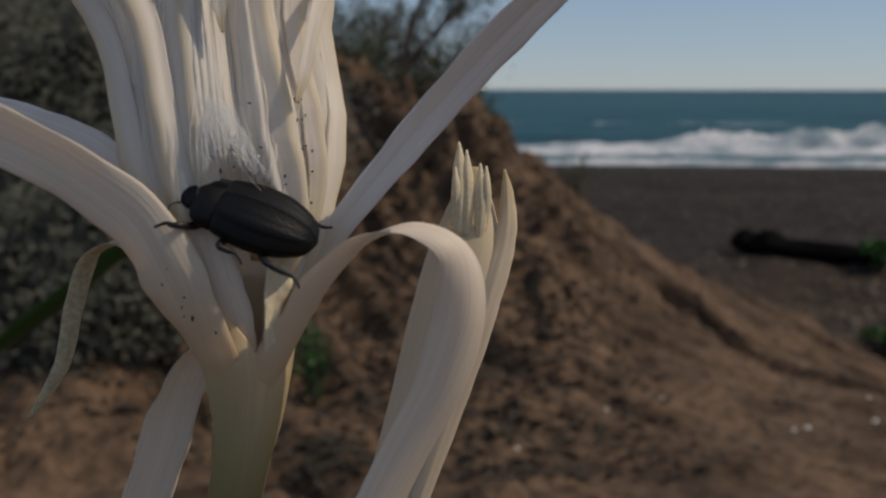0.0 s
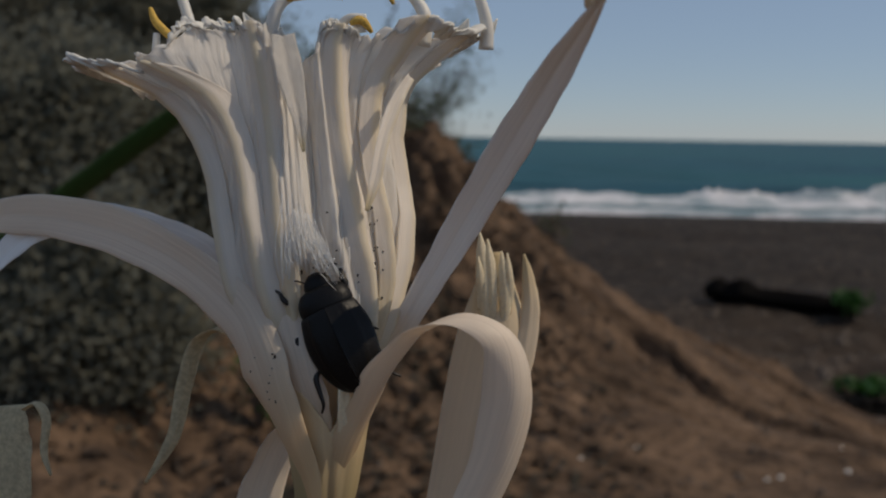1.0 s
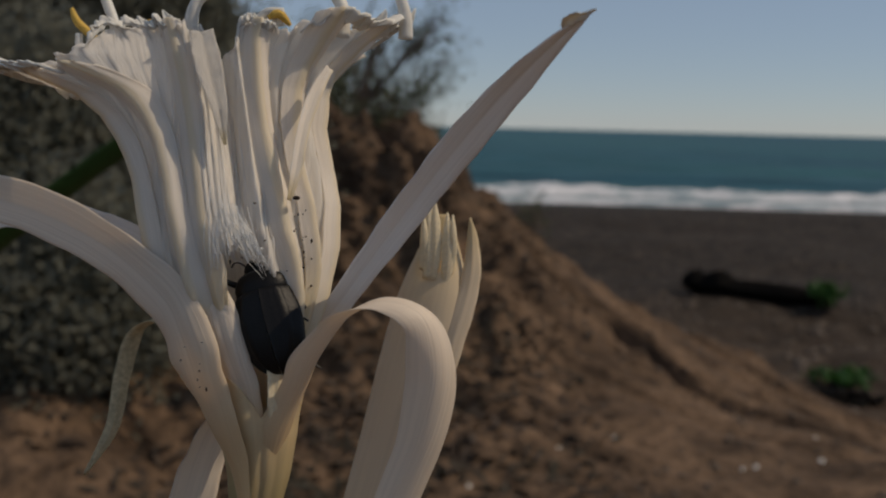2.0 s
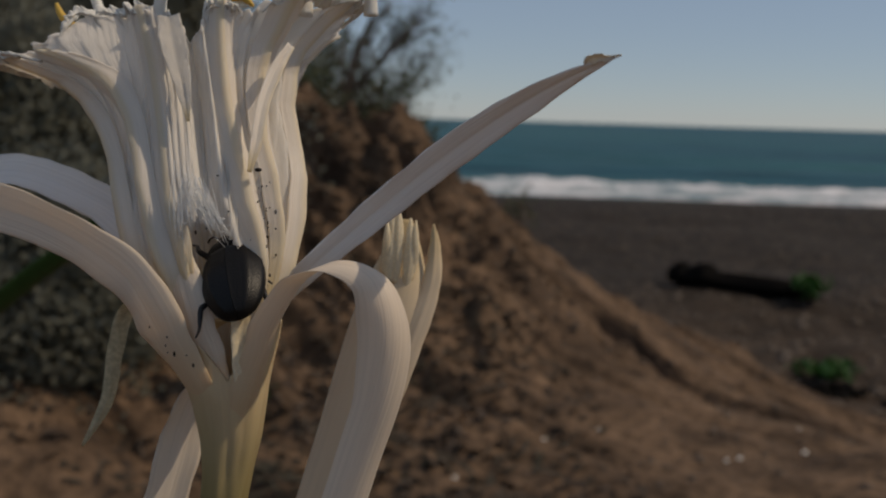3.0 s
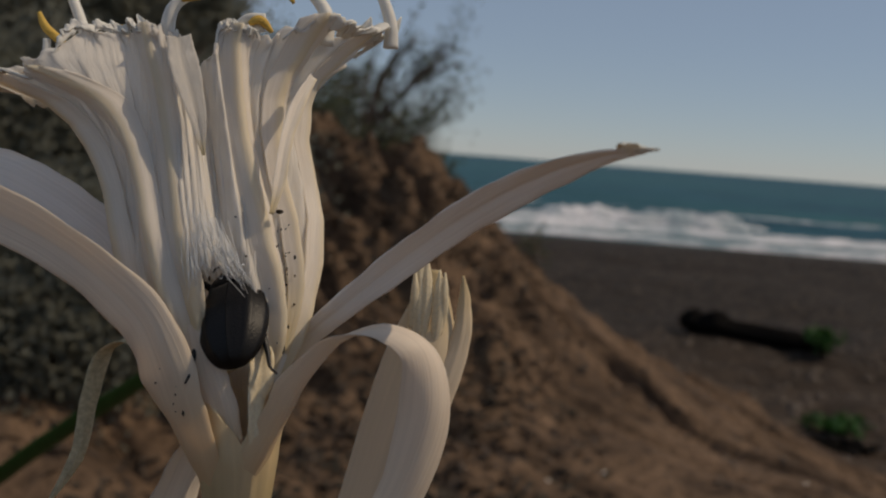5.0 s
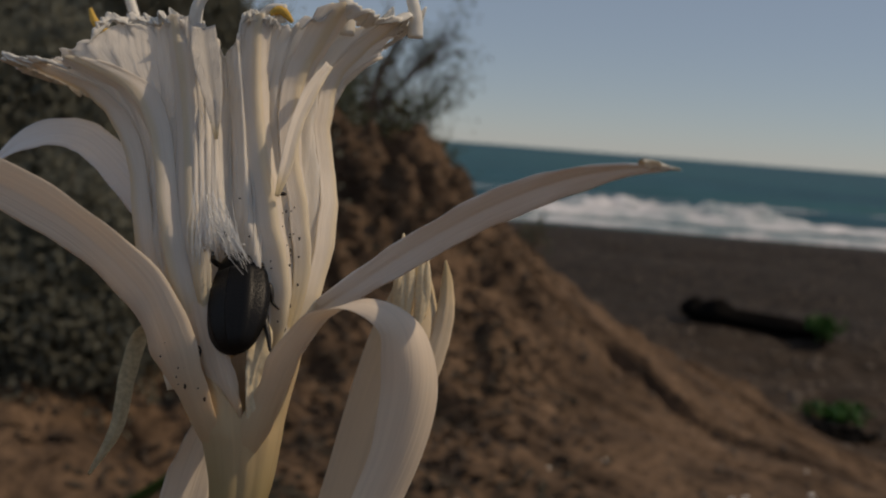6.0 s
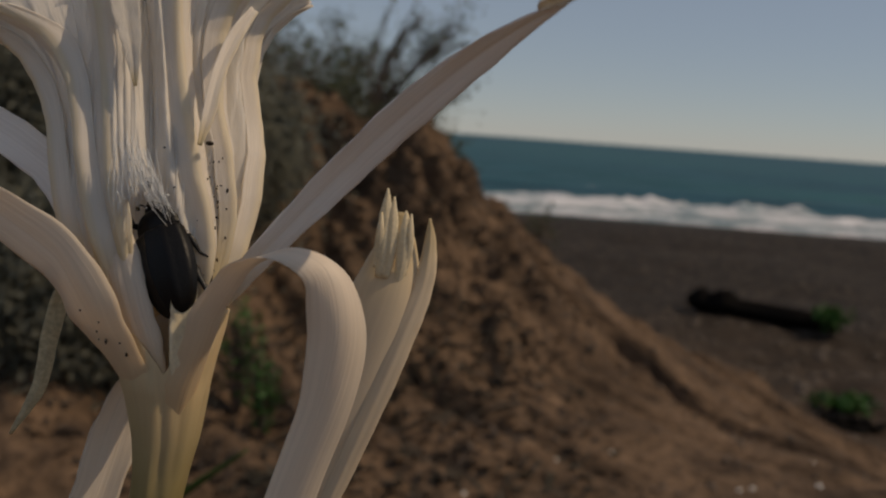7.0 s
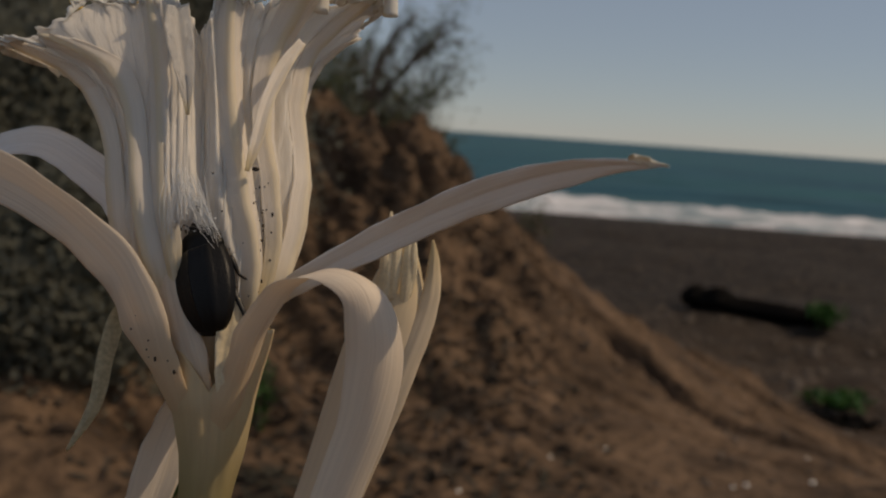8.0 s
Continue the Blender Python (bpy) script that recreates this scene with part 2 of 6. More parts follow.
def tube(rows, n=24, sides=14, origin=(0, 0, 0), unit=0.001, lobes=0, depth=0.0, into=None):
    """A round limb through rows of x, y, z, radius; lobes: shallow ridges round it."""
    c = smooth_line(rows, n)
    bm = into or bmesh.new()
    rings = []
    ref = np.array((0.3, -1.0, 0.2))
    for i in range(n):
        t = c[min(i + 1, n - 1), :3] - c[max(i - 1, 0), :3]
        t /= np.linalg.norm(t) + 1e-9
        a = np.cross(t, ref)
        a /= np.linalg.norm(a) + 1e-9
        b = np.cross(t, a)
        ring = []
        for j in range(sides):
            g = 2 * math.pi * j / sides
            r = max(c[i, 3], 0.00001 / unit) * (1 + depth * math.cos(lobes * g))
            ring.append(Vector((c[i, :3] + (a * math.cos(g) + b * math.sin(g)) * r - np.array(origin)) * unit))
        rings.append(ring)
    vs = add_grid(bm, rings, closed=True)
    bm.faces.new(vs[0][::-1])
    bm.faces.new(vs[-1])
    return bm


def lump(bm, p, r, rng, flat=1.0, sub=1):
    """A small uneven grain at p."""
    res = bmesh.ops.create_icosphere(bm, subdivisions=sub, radius=1.0)
    for v in res["verts"]:
        k = 1 + 0.3 * noise.noise(v.co * 1.7 + Vector(p) * 91)
        v.co = Vector(p) + Vector((v.co.x * r * k, v.co.y * r * k, v.co.z * r * k * flat))


# ---------------------------------------------------------------- ground, one sheet
def hash_noise(x, y, seed):
    """Smooth value noise on arrays, -1 to 1."""
    xi, yi = np.floor(x).astype(np.int64), np.floor(y).astype(np.int64)
    fx, fy = x - xi, y - yi
    fx, fy = fx * fx * (3 - 2 * fx), fy * fy * (3 - 2 * fy)

    def h(a, b):
        k = (a * 374761393 + b * 668265263 + seed * 974634777) & 0x7FFFFFFF
        k = ((k ^ (k >> 13)) * 1274126177) & 0x7FFFFFFF
        return ((k ^ (k >> 16)) & 0xFFFF) / 32767.5 - 1

    return (h(xi, yi) * (1 - fx) + h(xi + 1, yi) * fx) * (1 - fy) + (h(xi, yi + 1) * (1 - fx) + h(xi + 1, yi + 1) * fx) * fy


def fractal(x, y, seed, octaves=4):
    return sum(hash_noise(x * 2 ** k, y * 2 ** k, seed + k) / 1.9 ** k for k in range(octaves))


def step01(v):
    v = np.clip(v, 0, 1)
    return v * v * (3 - 2 * v)


RIDGE_X = (-30, -6, -2.5, -1.2, -0.6, -0.2, 0.01, 0.22, 0.47, 0.67, 0.79, 1.04, 1.29, 1.55, 1.8, 2.0, 2.6, 3.5, 30)
RIDGE_Z = (1.8, 1.95, 1.9, 1.74, 1.57, 1.47, 1.31, 1.14, 0.96, 0.82, 0.73, 0.60, 0.485, 0.375, 0.28, 0.215, 0.09, 0.05, 0.05)


def height(x, y):
    """The dune's spur falls from the crest on one side to the flat beach on the other; the hollow lies before it."""
    crest_y = 4.0 + 0.15 * np.sin(x * 2.0)
    ridge = np.interp(x, RIDGE_X, RIDGE_Z)
    near = 0.72 + 0.16 * np.clip(2.0 - y, -1.0, 1.4) + 0.10 * np.clip(-x - 0.4, 0, 3) - 0.08 * np.clip(x - 1.2, 0, 4)
    q = np.clip((y - 1.7) / (crest_y - 1.7), 0, 1)
    s = 0.35 * step01(q) + 0.65 * q
    front = near * (1 - s) + ridge * s
    back = ridge - np.clip(y - crest_y, 0, 40) * (0.42 - 0.25 * step01((-x - 0.3) / 1.5))
    z = np.where(y < crest_y, front, back)
    beach = 0.03 - 0.11 * step01((y - 17.0) / 4.0)
    k = 0.06
    z = np.where(y > crest_y, beach + k * np.logaddexp(0, (z - beach) / k), z)
    z = np.where(y > 23, beach - 0.25 * step01((y - 23) / 6), z)
    dune = step01((z - 0.12) / 0.25)
    # gullies run down the spur, clods and footprints lie over it
    u, v = 0.62 * x - 0.78 * y, 0.78 * x + 0.62 * y
    gully = fractal(u * 0.55, v * 3.4, 11, 4) * 0.14 + fractal(u * 1.9, v * 10.0, 19, 3) * 0.034
    rill = fractal(u * 0.45 + 7.0, v * 2.1, 41, 3)
    gully = gully - 0.06 * np.exp(-(rill / 0.10) ** 2) - 0.03 * np.exp(-(fractal(u * 0.9 + 3.0, v * 4.6, 43, 2) / 0.09) ** 2)
    clods = np.clip(fractal(x * 6, y * 5, 23, 4), 0, 2) ** 2 * 0.055 + fractal(x * 13, y * 13, 29, 3) * 0.010
    shingle = fractal(x * 3, y * 3, 31, 4) * 0.016 + fractal(x * 0.7, y * 0.7, 37, 2) * 0.05
    wet = step01((y - 15) / 5)
    # two worn channels slant down the face
    for ax, ay, bx, by, deep, wide in ((0.40, 3.70, 0.93, 2.95, 0.055, 0.045), (0.62, 3.75, 1.25, 3.05, 0.045, 0.05), (0.02, 3.6, 0.45, 2.8, 0.05, 0.05)):
        f = np.clip(((x - ax) * (bx - ax) + (y - ay) * (by - ay)) / ((bx - ax) ** 2 + (by - ay) ** 2), 0, 1)
        wander = 0.05 * hash_noise(f * 5.0 + ax * 9, f * 0 + 3.0, 83)
        side = (x - ax - f * (bx - ax)) + wander
        away = np.sqrt((x - ax - f * (bx - ax) + wander) ** 2 + (y - ay - f * (by - ay)) ** 2)
        ends = np.sin(np.pi * np.clip(f, 0.03, 0.97))
        z = z - deep * ends * np.exp(-(away / wide) ** 2) + 0.5 * deep * ends * np.exp(-((away - 1.9 * wide) / wide) ** 2) * (side > 0)
    dune = dune * (0.45 + 0.55 * step01((y - 2.0) / 1.2))
    gully = gully * (0.42 + 0.5 * step01((0.6 - x) / 0.9))
    clods = clods * (0.55 + 0.6 * step01((0.9 - x) / 0.8)) + 0.022 * np.clip(0.35 - np.abs(fractal(x * 4.2 + 5, y * 3.4, 67, 3)), 0, 1) * step01((1.0 - x) / 0.8)
    return z + dune * (gully + clods) + (1 - dune) * shingle * (1 - wet) * (1 + 1.2 * step01((9 - y) / 3))


def graded(a, b, lo, hi, fine, growth):
    """Coordinates spaced finely from lo to hi, and ever wider out to a and b."""
    mid = list(np.arange(lo, hi, fine))
    left, right, st = [], [], fine
    p = lo
    while p > a:
        st *= growth
        p -= st
        left.append(p)
    p, st = hi, fine
    while p < b:
        right.append(p)
        st *= growth
        p += st
    return np.array(left[::-1] + mid + right)


gx = graded(-420, 420, -1.2, 2.6, 0.0125, 1.045)
gy = graded(-60, 32, 1.6, 5.0, 0.0125, 1.035)
GX, GY = np.meshgrid(gx, gy)
GZ = height(GX, GY)
nx, ny = len(gx), len(gy)
gv = np.stack([GX, GY, GZ], -1).reshape(-1, 3)
gi = np.arange(nx * ny).reshape(ny, nx)
gf = np.stack([gi[:-1, :-1], gi[:-1, 1:], gi[1:, 1:], gi[1:, :-1]], -1).reshape(-1, 4)
ground_mesh = bpy.data.meshes.new("ground")
ground_mesh.from_pydata(gv.tolist(), [], gf.tolist())
ground_mesh.polygons.foreach_set("use_smooth", [True] * len(ground_mesh.polygons))
ground_mesh.materials.append(M_SAND)
ground = tagged(new("ground", ground_mesh), "brown sand dune spur sloping down to a grey shingle beach", "ground", kind="structure")


def ground_z(x, y):
    return float(height(np.array([x]), np.array([y]))[0])


# ---------------------------------------------------------------- sea
def sea_sheet():
    ys = graded(19.0, 4900, 19.5, 60, 0.22, 1.06)
    ys = ys[ys > 18.9]
    xs = graded(-4500, 4500, -25, 40, 0.45, 1.09)
    X, Y = np.meshgrid(xs, ys)
    swell = np.sin(Y * 0.62 + fractal(X * 0.04, Y * 0.05, 51, 2) * 3) * 0.10 * step01((Y - 22) / 12) * np.exp(-np.clip(Y - 30, 0, 400) / 90)
    chop = fractal(X * 0.35, Y * 0.9, 57, 3) * 0.05 * step01((Y - 20) / 6) * np.exp(-np.clip(Y - 30, 0, 400) / 60)
    Z = -0.06 + swell + chop
    n, k = X.shape
    idx = np.arange(n * k).reshape(n, k)
    f = np.stack([idx[:-1, :-1], idx[:-1, 1:], idx[1:, 1:], idx[1:, :-1]], -1).reshape(-1, 4)
    me = bpy.data.meshes.new("water")
    me.from_pydata(np.stack([X, Y, Z], -1).reshape(-1, 3).tolist(), [], f.tolist())
    me.polygons.foreach_set("use_smooth", [True] * len(me.polygons))
    me.materials.append(M_SEA)
    return tagged(new("water", me), "teal sea with low swell reaching the horizon", "sea", kind="structure")


sea_sheet()


def foam_band(name, x0, x1, depth, high, seed, ragged=1.0):
    """A ragged rolling band of white water, lying along x, about its own origin."""
    nx_, ny_ = int((x1 - x0) / 0.16), 16
    xs = np.linspace(x0, x1, nx_)
    bm = bmesh.new()
    rows = []
    for j in range(ny_):
        v = j / (ny_ - 1)
        row = []
        for x in xs:
            front = ragged * 0.5 * fractal(np.array([x * 0.3]), np.array([seed * 3.1]), seed, 3)[0]
            back = ragged * 0.5 * fractal(np.array([x * 0.5]), np.array([seed * 1.7 + 9]), seed + 5, 3)[0]
            taper = min(1, (x - x0) / 2.0, (x1 - x) / 2.0)
            y = (-depth / 2 + front) * (1 - v) + (depth / 2 + back) * v
            h = math.sin(math.pi * min(1, v * 1.15)) ** 0.7 if v < 0.87 else 0.0
            lumps = 0.65 + 0.5 * noise.fractal(Vector((x * 0.9, y * 1.4, seed)), 0.6, 2.0, 4) + 0.25 * noise.noise(Vector((x * 0.25, 3.3, seed)))
            row.append(Vector((x, y, max(0.0, high * max(0.15, taper) * h * max(0.1, lumps)) + (0.0 if 0 < j < ny_ - 1 else -0.15))))
        rows.append(row)
    add_grid(bm, rows)
    ob = link(name, bm, M_FOAM)
    return ob


swash = tagged(foam_band("swash_foam", -20, 34, 1.3, 0.10, 3, 0.8), "thin white swash foam along the wet beach", "foam", kind="stuff")
surf = tagged(foam_band("surf_foam", -22, 40, 3.0, 0.26, 7, 1.2), "rolling white surf breaking before the beach", "wave", kind="stuff")
breaker = tagged(foam_band("breaking_wave", -3.4, 6.5, 1.8, 0.62, 12, 1.0), "tall white breaking wave crest", "wave")
late_breaker = tagged(foam_band("breaking_wave", -4.0, 5.0, 1.8, 0.55, 21, 1.0), "white breaking wave crest rolling in", "wave")
outer_foam = tagged(foam_band("outer_foam", -14, 30, 0.45, 0.08, 33, 2.6), "thin broken foam streak on the open swell", "foam", kind="stuff")


# ---------------------------------------------------------------- driftwood, stones
def driftwood():
    root = tagged(new("driftwood_log"), "dark wet driftwood log lying on the shingle", "driftwood")
    z = ground_z(2.7, 8.25)
    root.matrix_world = pose(2.7, 8.25, z, 0, 0, -24)
    rng = random.Random(4)
    part("trunk", tube([(-0.66, 0, 0.08, 0.04), (-0.55, 0.02, 0.11, 0.11), (-0.46, 0.0, 0.09, 0.09), (-0.33, 0.0, 0.11, 0.125), (-0.22, 0.0, 0.085, 0.085), (0.0, 0.02, 0.07, 0.09), (0.3, -0.01, 0.065, 0.08), (0.6, 0.02, 0.05, 0.05)], 48, 20, unit=1.0, lobes=5, depth=0.13), M_LOG, root)
    for x, dx, dz in ((-0.45, -0.06, 0.13), (-0.28, 0.05, 0.12), (0.42, 0.08, 0.10)):
        part("branch_stub", tube([(x, 0, 0.07, 0.035), (x + dx * 0.5, 0.02, 0.07 + dz * 0.5, 0.028), (x + dx, 0.03, 0.07 + dz, 0.012)], 8, 9, unit=1.0), M_LOG, root)
    return root


driftwood()


def dark_heap(x, y, sx, sy, sz, seed):
    """A low dark heap: many small matted lumps."""
    rng = random.Random(seed)
    bm = bmesh.new()
    for _ in range(70):
        px, py = rng.gauss(0, sx * 0.45), rng.gauss(0, sy * 0.45)
        top = sz * math.exp(-(px / sx) ** 2 - (py / sy) ** 2)
        lump(bm, (px, py, rng.uniform(0, max(0.005, top))), rng.uniform(0.02, 0.05), rng, 0.5)
    ob = tagged(link("lump_heap", bm, M_LOG), "low dark heap of small matted lumps on the beach", "seaweed", kind="stuff")
    ob.matrix_world = pose(x, y, ground_z(x, y))
    return ob


dark_heap(2.3, 5.4, 0.3, 0.14, 0.07, 61)
dark_heap(2.75, 5.2, 0.18, 0.10, 0.05, 62)


def leaf_tuft(name, x, y, count, spread, tall, label, category, material, seed, leaf=(0.035, 0.012)):
    """A low plant: stems fanning from the ground, each with small pointed leaves."""
    rng = random.Random(seed)
    root = tagged(new(name), label, category)
    root.matrix_world = pose(x, y, ground_z(x, y) - 0.01)
    stems, leaves = bmesh.new(), bmesh.new()
    for _ in range(count):
        az, lean = rng.uniform(0, 6.28), rng.uniform(0.1, 1.0)
        tip = Vector((math.cos(az) * spread * lean, math.sin(az) * spread * lean, tall * rng.uniform(0.5, 1.0) * (1.1 - 0.4 * lean)))
        mid = tip * 0.5 + Vector((0, 0, tall * 0.15))
        tube([(0, 0, 0, 0.003), (*mid, 0.0025), (*tip, 0.001)], 7, 5, unit=1.0, into=stems)
        for k in range(9):
            f = 0.2 + 0.8 * k / 8
            p = mid * (2 * f) if f < 0.5 else mid.lerp(tip, 2 * f - 1)
            d = Vector((rng.uniform(-1, 1), rng.uniform(-1, 1), rng.uniform(-0.1, 0.9))).normalized()
            sd = d.cross(Vector((rng.uniform(-1, 1), rng.uniform(-1, 1), rng.uniform(-1, 1)))).normalized()
            ln, wd = leaf[0] * rng.uniform(0.6, 1.3), leaf[1] * rng.uniform(0.6, 1.3)
            up = sd.cross(d) * wd * 0.3
            v = [leaves.verts.new(q) for q in (p, p + d * ln * 0.5 + sd * wd + up, p + d * ln, p + d * ln * 0.5 - sd * wd + up, p + d * ln * 0.5 - up * 0.4)]
            for tri in ((0, 1, 4), (1, 2, 4), (2, 3, 4), (3, 0, 4)):
                leaves.faces.new([v[i] for i in tri])
    part("stalk_tuft", stems, M_TWIG, root)
    part("foliage", leaves, material, root)
    return root


leaf_tuft("beach_herb", 3.16, 7.9, 44, 0.2, 0.26, "fresh green leafy herb beside the driftwood", "plant", M_HERB, 5, (0.06, 0.02))
leaf_tuft("beach_herb", 2.45, 5.75, 40, 0.26, 0.13, "low green herb creeping over the sand", "plant", M_HERB, 6, (0.05, 0.02))
leaf_tuft("beach_herb", -0.50, 2.2, 34, 0.09, 0.30, "small green seedling on the dune sand", "plant", M_HERB, 8, (0.02, 0.007))
leaf_tuft("beach_herb", -0.42, 2.12, 26, 0.07, 0.22, "small green seedling on the dune sand", "plant", M_HERB, 9, (0.02, 0.007))


def shrub(x, y, wide, tall, label, seed, lean=0.3, branches=46, leaves_each=75, airy=1.0, leaves=None, leaf_size=1.0):
    """A twiggy dune shrub: crooked woody branches that fork into thin twigs, with small leaves in loose clumps and bare tips."""
    rng = random.Random(seed)
    root = tagged(new("dune_shrub"), label, "shrub")
    root.matrix_world = pose(x, y, ground_z(x, y) - 0.03)
    wood, leaf = bmesh.new(), bmesh.new()

    def limb(a, b, r, crook):
        m1 = a.lerp(b, 0.35) + Vector((rng.gauss(0, crook), rng.gauss(0, crook), rng.gauss(0, crook * 0.5)))
        m2 = a.lerp(b, 0.7) + Vector((rng.gauss(0, crook), rng.gauss(0, crook), rng.gauss(0, crook * 0.5)))
        pts = smooth_line([(*a, r), (*m1, r * 0.8), (*m2, r * 0.55), (*b, r * 0.3)], 9)
        tube(pts, 9, 5, unit=1.0, into=wood)
        return [Vector(p[:3]) for p in pts]

    def clump(c, size, count):
        for _ in range(count):
            q = c + Vector((rng.gauss(0, size), rng.gauss(0, size), rng.gauss(0, size * 0.8)))
            d = Vector((rng.gauss(0, 1), rng.gauss(0, 1), rng.gauss(0.4, 1))).normalized()
            sd = d.cross(Vector((rng.gauss(0, 1), rng.gauss(0, 1), rng.gauss(0, 1)))).normalized()
            ln, wd = rng.uniform(0.010, 0.026) * leaf_size, rng.uniform(0.004, 0.008) * leaf_size
            v = [leaf.verts.new(p) for p in (q, q + d * ln * 0.5 + sd * wd, q + d * ln, q + d * ln * 0.5 - sd * wd)]
            leaf.faces.new(v)

    for b in range(branches):
        az = rng.uniform(0, 6.28)
        out = rng.uniform(0.1, 1.0) ** 0.6 * wide
        high = tall * (0.3 + 0.7 * rng.random() ** 1.6) * (1 - 0.3 * (out / wide) ** 2)
        if b % 7 == 3:
            high *= 1.5
        base = Vector((math.cos(az) * out * 0.3, math.sin(az) * out * 0.25, 0))
        tip = Vector((math.cos(az) * out + lean * high * rng.uniform(0.0, 1.1), math.sin(az) * out * 0.7, high))
        pts = limb(base, tip, 0.0045, 0.03)
        for k in range(7):
            p = pts[rng.randrange(3, 8)]
            way = (tip - base).normalized() + Vector((rng.gauss(0, 0.7), rng.gauss(0, 0.7), rng.gauss(0.1, 0.5)))
            end = p + way.normalized() * rng.uniform(0.06, 0.22) * (tall / 0.6)
            tw = limb(p, end, 0.0018, 0.014)
            if rng.random() < 0.45:
                continue
            for q in tw[2::2]:
                if rng.random() < 0.8:
                    clump(q, 0.034 * airy, max(2, int(leaves_each / 7)))
        for q in pts[2:7]:
            if airy < 1.2 and rng.random() < 0.45:
                continue
            clump(q, 0.07 * airy, max(2, int(leaves_each / 6)))
    part("branchwork", wood, M_TWIG, root)
    part("foliage", leaf, leaves or M_SHRUB_LEAF, root)
    return root


shrub(-0.50, 4.15, 0.34, 0.66, "twiggy grey-green dune shrub on the crest", 21, 0.45, 30, 120)
shrub(-0.80, 4.5, 0.34, 0.74, "twiggy grey-green dune shrub on the crest", 22, 0.2, 30, 170)
# the last three, low on the slope, are added where the dune only lies in shade
for bx, by, bw, bt, seed in ((-1.25, 3.9, 0.34, 0.62, 23), (-1.7, 3.8, 0.38, 0.70, 24), (-2.2, 3.9, 0.42, 0.75, 27), (-0.86, 2.95, 0.26, 0.42, 28), (-1.22, 2.75, 0.32, 0.5, 29), (-0.98, 2.3, 0.24, 0.36, 30)):
    shrub(bx, by, bw, bt, "dense dark shrub of the crest, repeated lower down in place of shade", seed, 0.05, 70, 400, 1.6, M_BUSH, 1.3)


def whip_bush(x, y, seed):
    """Long thin shoots that arch away from the crest, with a few leaves at their ends."""
    rng = random.Random(seed)
    root = tagged(new("whip_bush"), "thin bare reddish shoots arching from the dune's crest", "shrub")
    root.matrix_world = pose(x, y, ground_z(x, y) - 0.03)
    leaves = bmesh.new()
    for k in range(13):
        far, high = rng.uniform(0.12, 0.52), rng.uniform(0.3, 0.72)
        dy = rng.uniform(-0.15, 0.15)
        pts = smooth_line([(0.02 * k - 0.12, 0, 0, 0.008), (far * 0.3, dy * 0.5, high * 0.5, 0.006), (far * 0.65, dy * 0.8, high * 0.8, 0.0045), (far, dy, high + rng.uniform(-0.06, 0.06), 0.0025)], 14)
        part("shoot", tube(pts, 14, 6, unit=1.0), M_TWIG, root)
        for p in pts[5:]:
            q = Vector(p[:3])
            for _ in range(rng.choice((1, 3, 5))):
                d = Vector((rng.gauss(0, 1), rng.gauss(0, 1), rng.gauss(0.3, 1))).normalized()
                sd = d.cross(Vector((rng.gauss(0, 1), rng.gauss(0, 1), rng.gauss(0, 1)))).normalized()
                o, ln, wd = q + d * rng.uniform(0, 0.02), rng.uniform(0.014, 0.032), rng.uniform(0.004, 0.008)
                leaves.faces.new([leaves.verts.new(v) for v in (o, o + d * ln * 0.5 + sd * wd, o + d * ln, o + d * ln * 0.5 - sd * wd)])
    part("foliage", leaves, M_SHRUB_LEAF, root)


whip_bush(-0.46, 4.05, 71)
shrub(-0.13, 4.1, 0.08, 0.20, "small dry twiggy bush on the dune shoulder", 25, 0.5, 10, 40)
shrub(0.30, 4.05, 0.08, 0.20, "thin dry twigs standing on the dune shoulder", 26, 0.4, 5, 14)


def dune_litter():
    """Dry leaves and broken twigs lying over the shaded side of the dune, thinning out down the spur."""
    rng = np.random.RandomState(44)
    n = 6500
    x = 0.45 - np.abs(rng.normal(0, 0.6, n))
    y = rng.uniform(1.7, 4.25, n)
    keep = rng.rand(n) < np.clip(0.9 - (x + 0.2) * 1.3, 0.05, 1.0)
    x, y = x[keep], y[keep]
    z = height(x, y)
    verts, faces = [], []
    for i in range(len(x)):
        az, ln, wd = rng.uniform(0, 6.28), rng.uniform(0.010, 0.034), rng.uniform(0.004, 0.011)
        d = np.array((math.cos(az), math.sin(az), rng.uniform(-0.4, 0.6))) * ln
        s = np.array((-math.sin(az), math.cos(az), rng.uniform(-0.5, 0.5))) * wd
        p = np.array((x[i], y[i], z[i] + 0.004))
        k = len(verts)
        verts += [tuple(p - d), tuple(p + s + (0, 0, 0.003)), tuple(p + d), tuple(p - s + (0, 0, 0.003))]
        faces += [(k, k + 1, k + 2), (k, k + 2, k + 3)]
    for i in range(0, len(x), 40):
        az, ln = rng.uniform(0, 6.28), rng.uniform(0.03, 0.09)
        d = np.array((math.cos(az), math.sin(az), rng.uniform(-0.1, 0.45))) * ln
        s = np.array((-math.sin(az), math.cos(az), 0)) * 0.0016
        u = np.array((0, 0, 0.0028))
        p = np.array((x[i], y[i], z[i] + 0.004))
        k = len(verts)
        verts += [tuple(p - s), tuple(p + s), tuple(p + u), tuple(p + d - s), tuple(p + d + s), tuple(p + d + u)]
        faces += [(k, k + 1, k + 4, k + 3), (k + 1, k + 2, k + 5, k + 4), (k + 2, k, k + 3, k + 5)]
    me = bpy.data.meshes.new("dune_litter")
    me.from_pydata(verts, [], faces)
    me.materials.append(M_LITTER)
    tagged(new("dune_litter", me), "dry brown leaf litter and twigs over the dune sand", "litter", kind="stuff")


dune_litter()


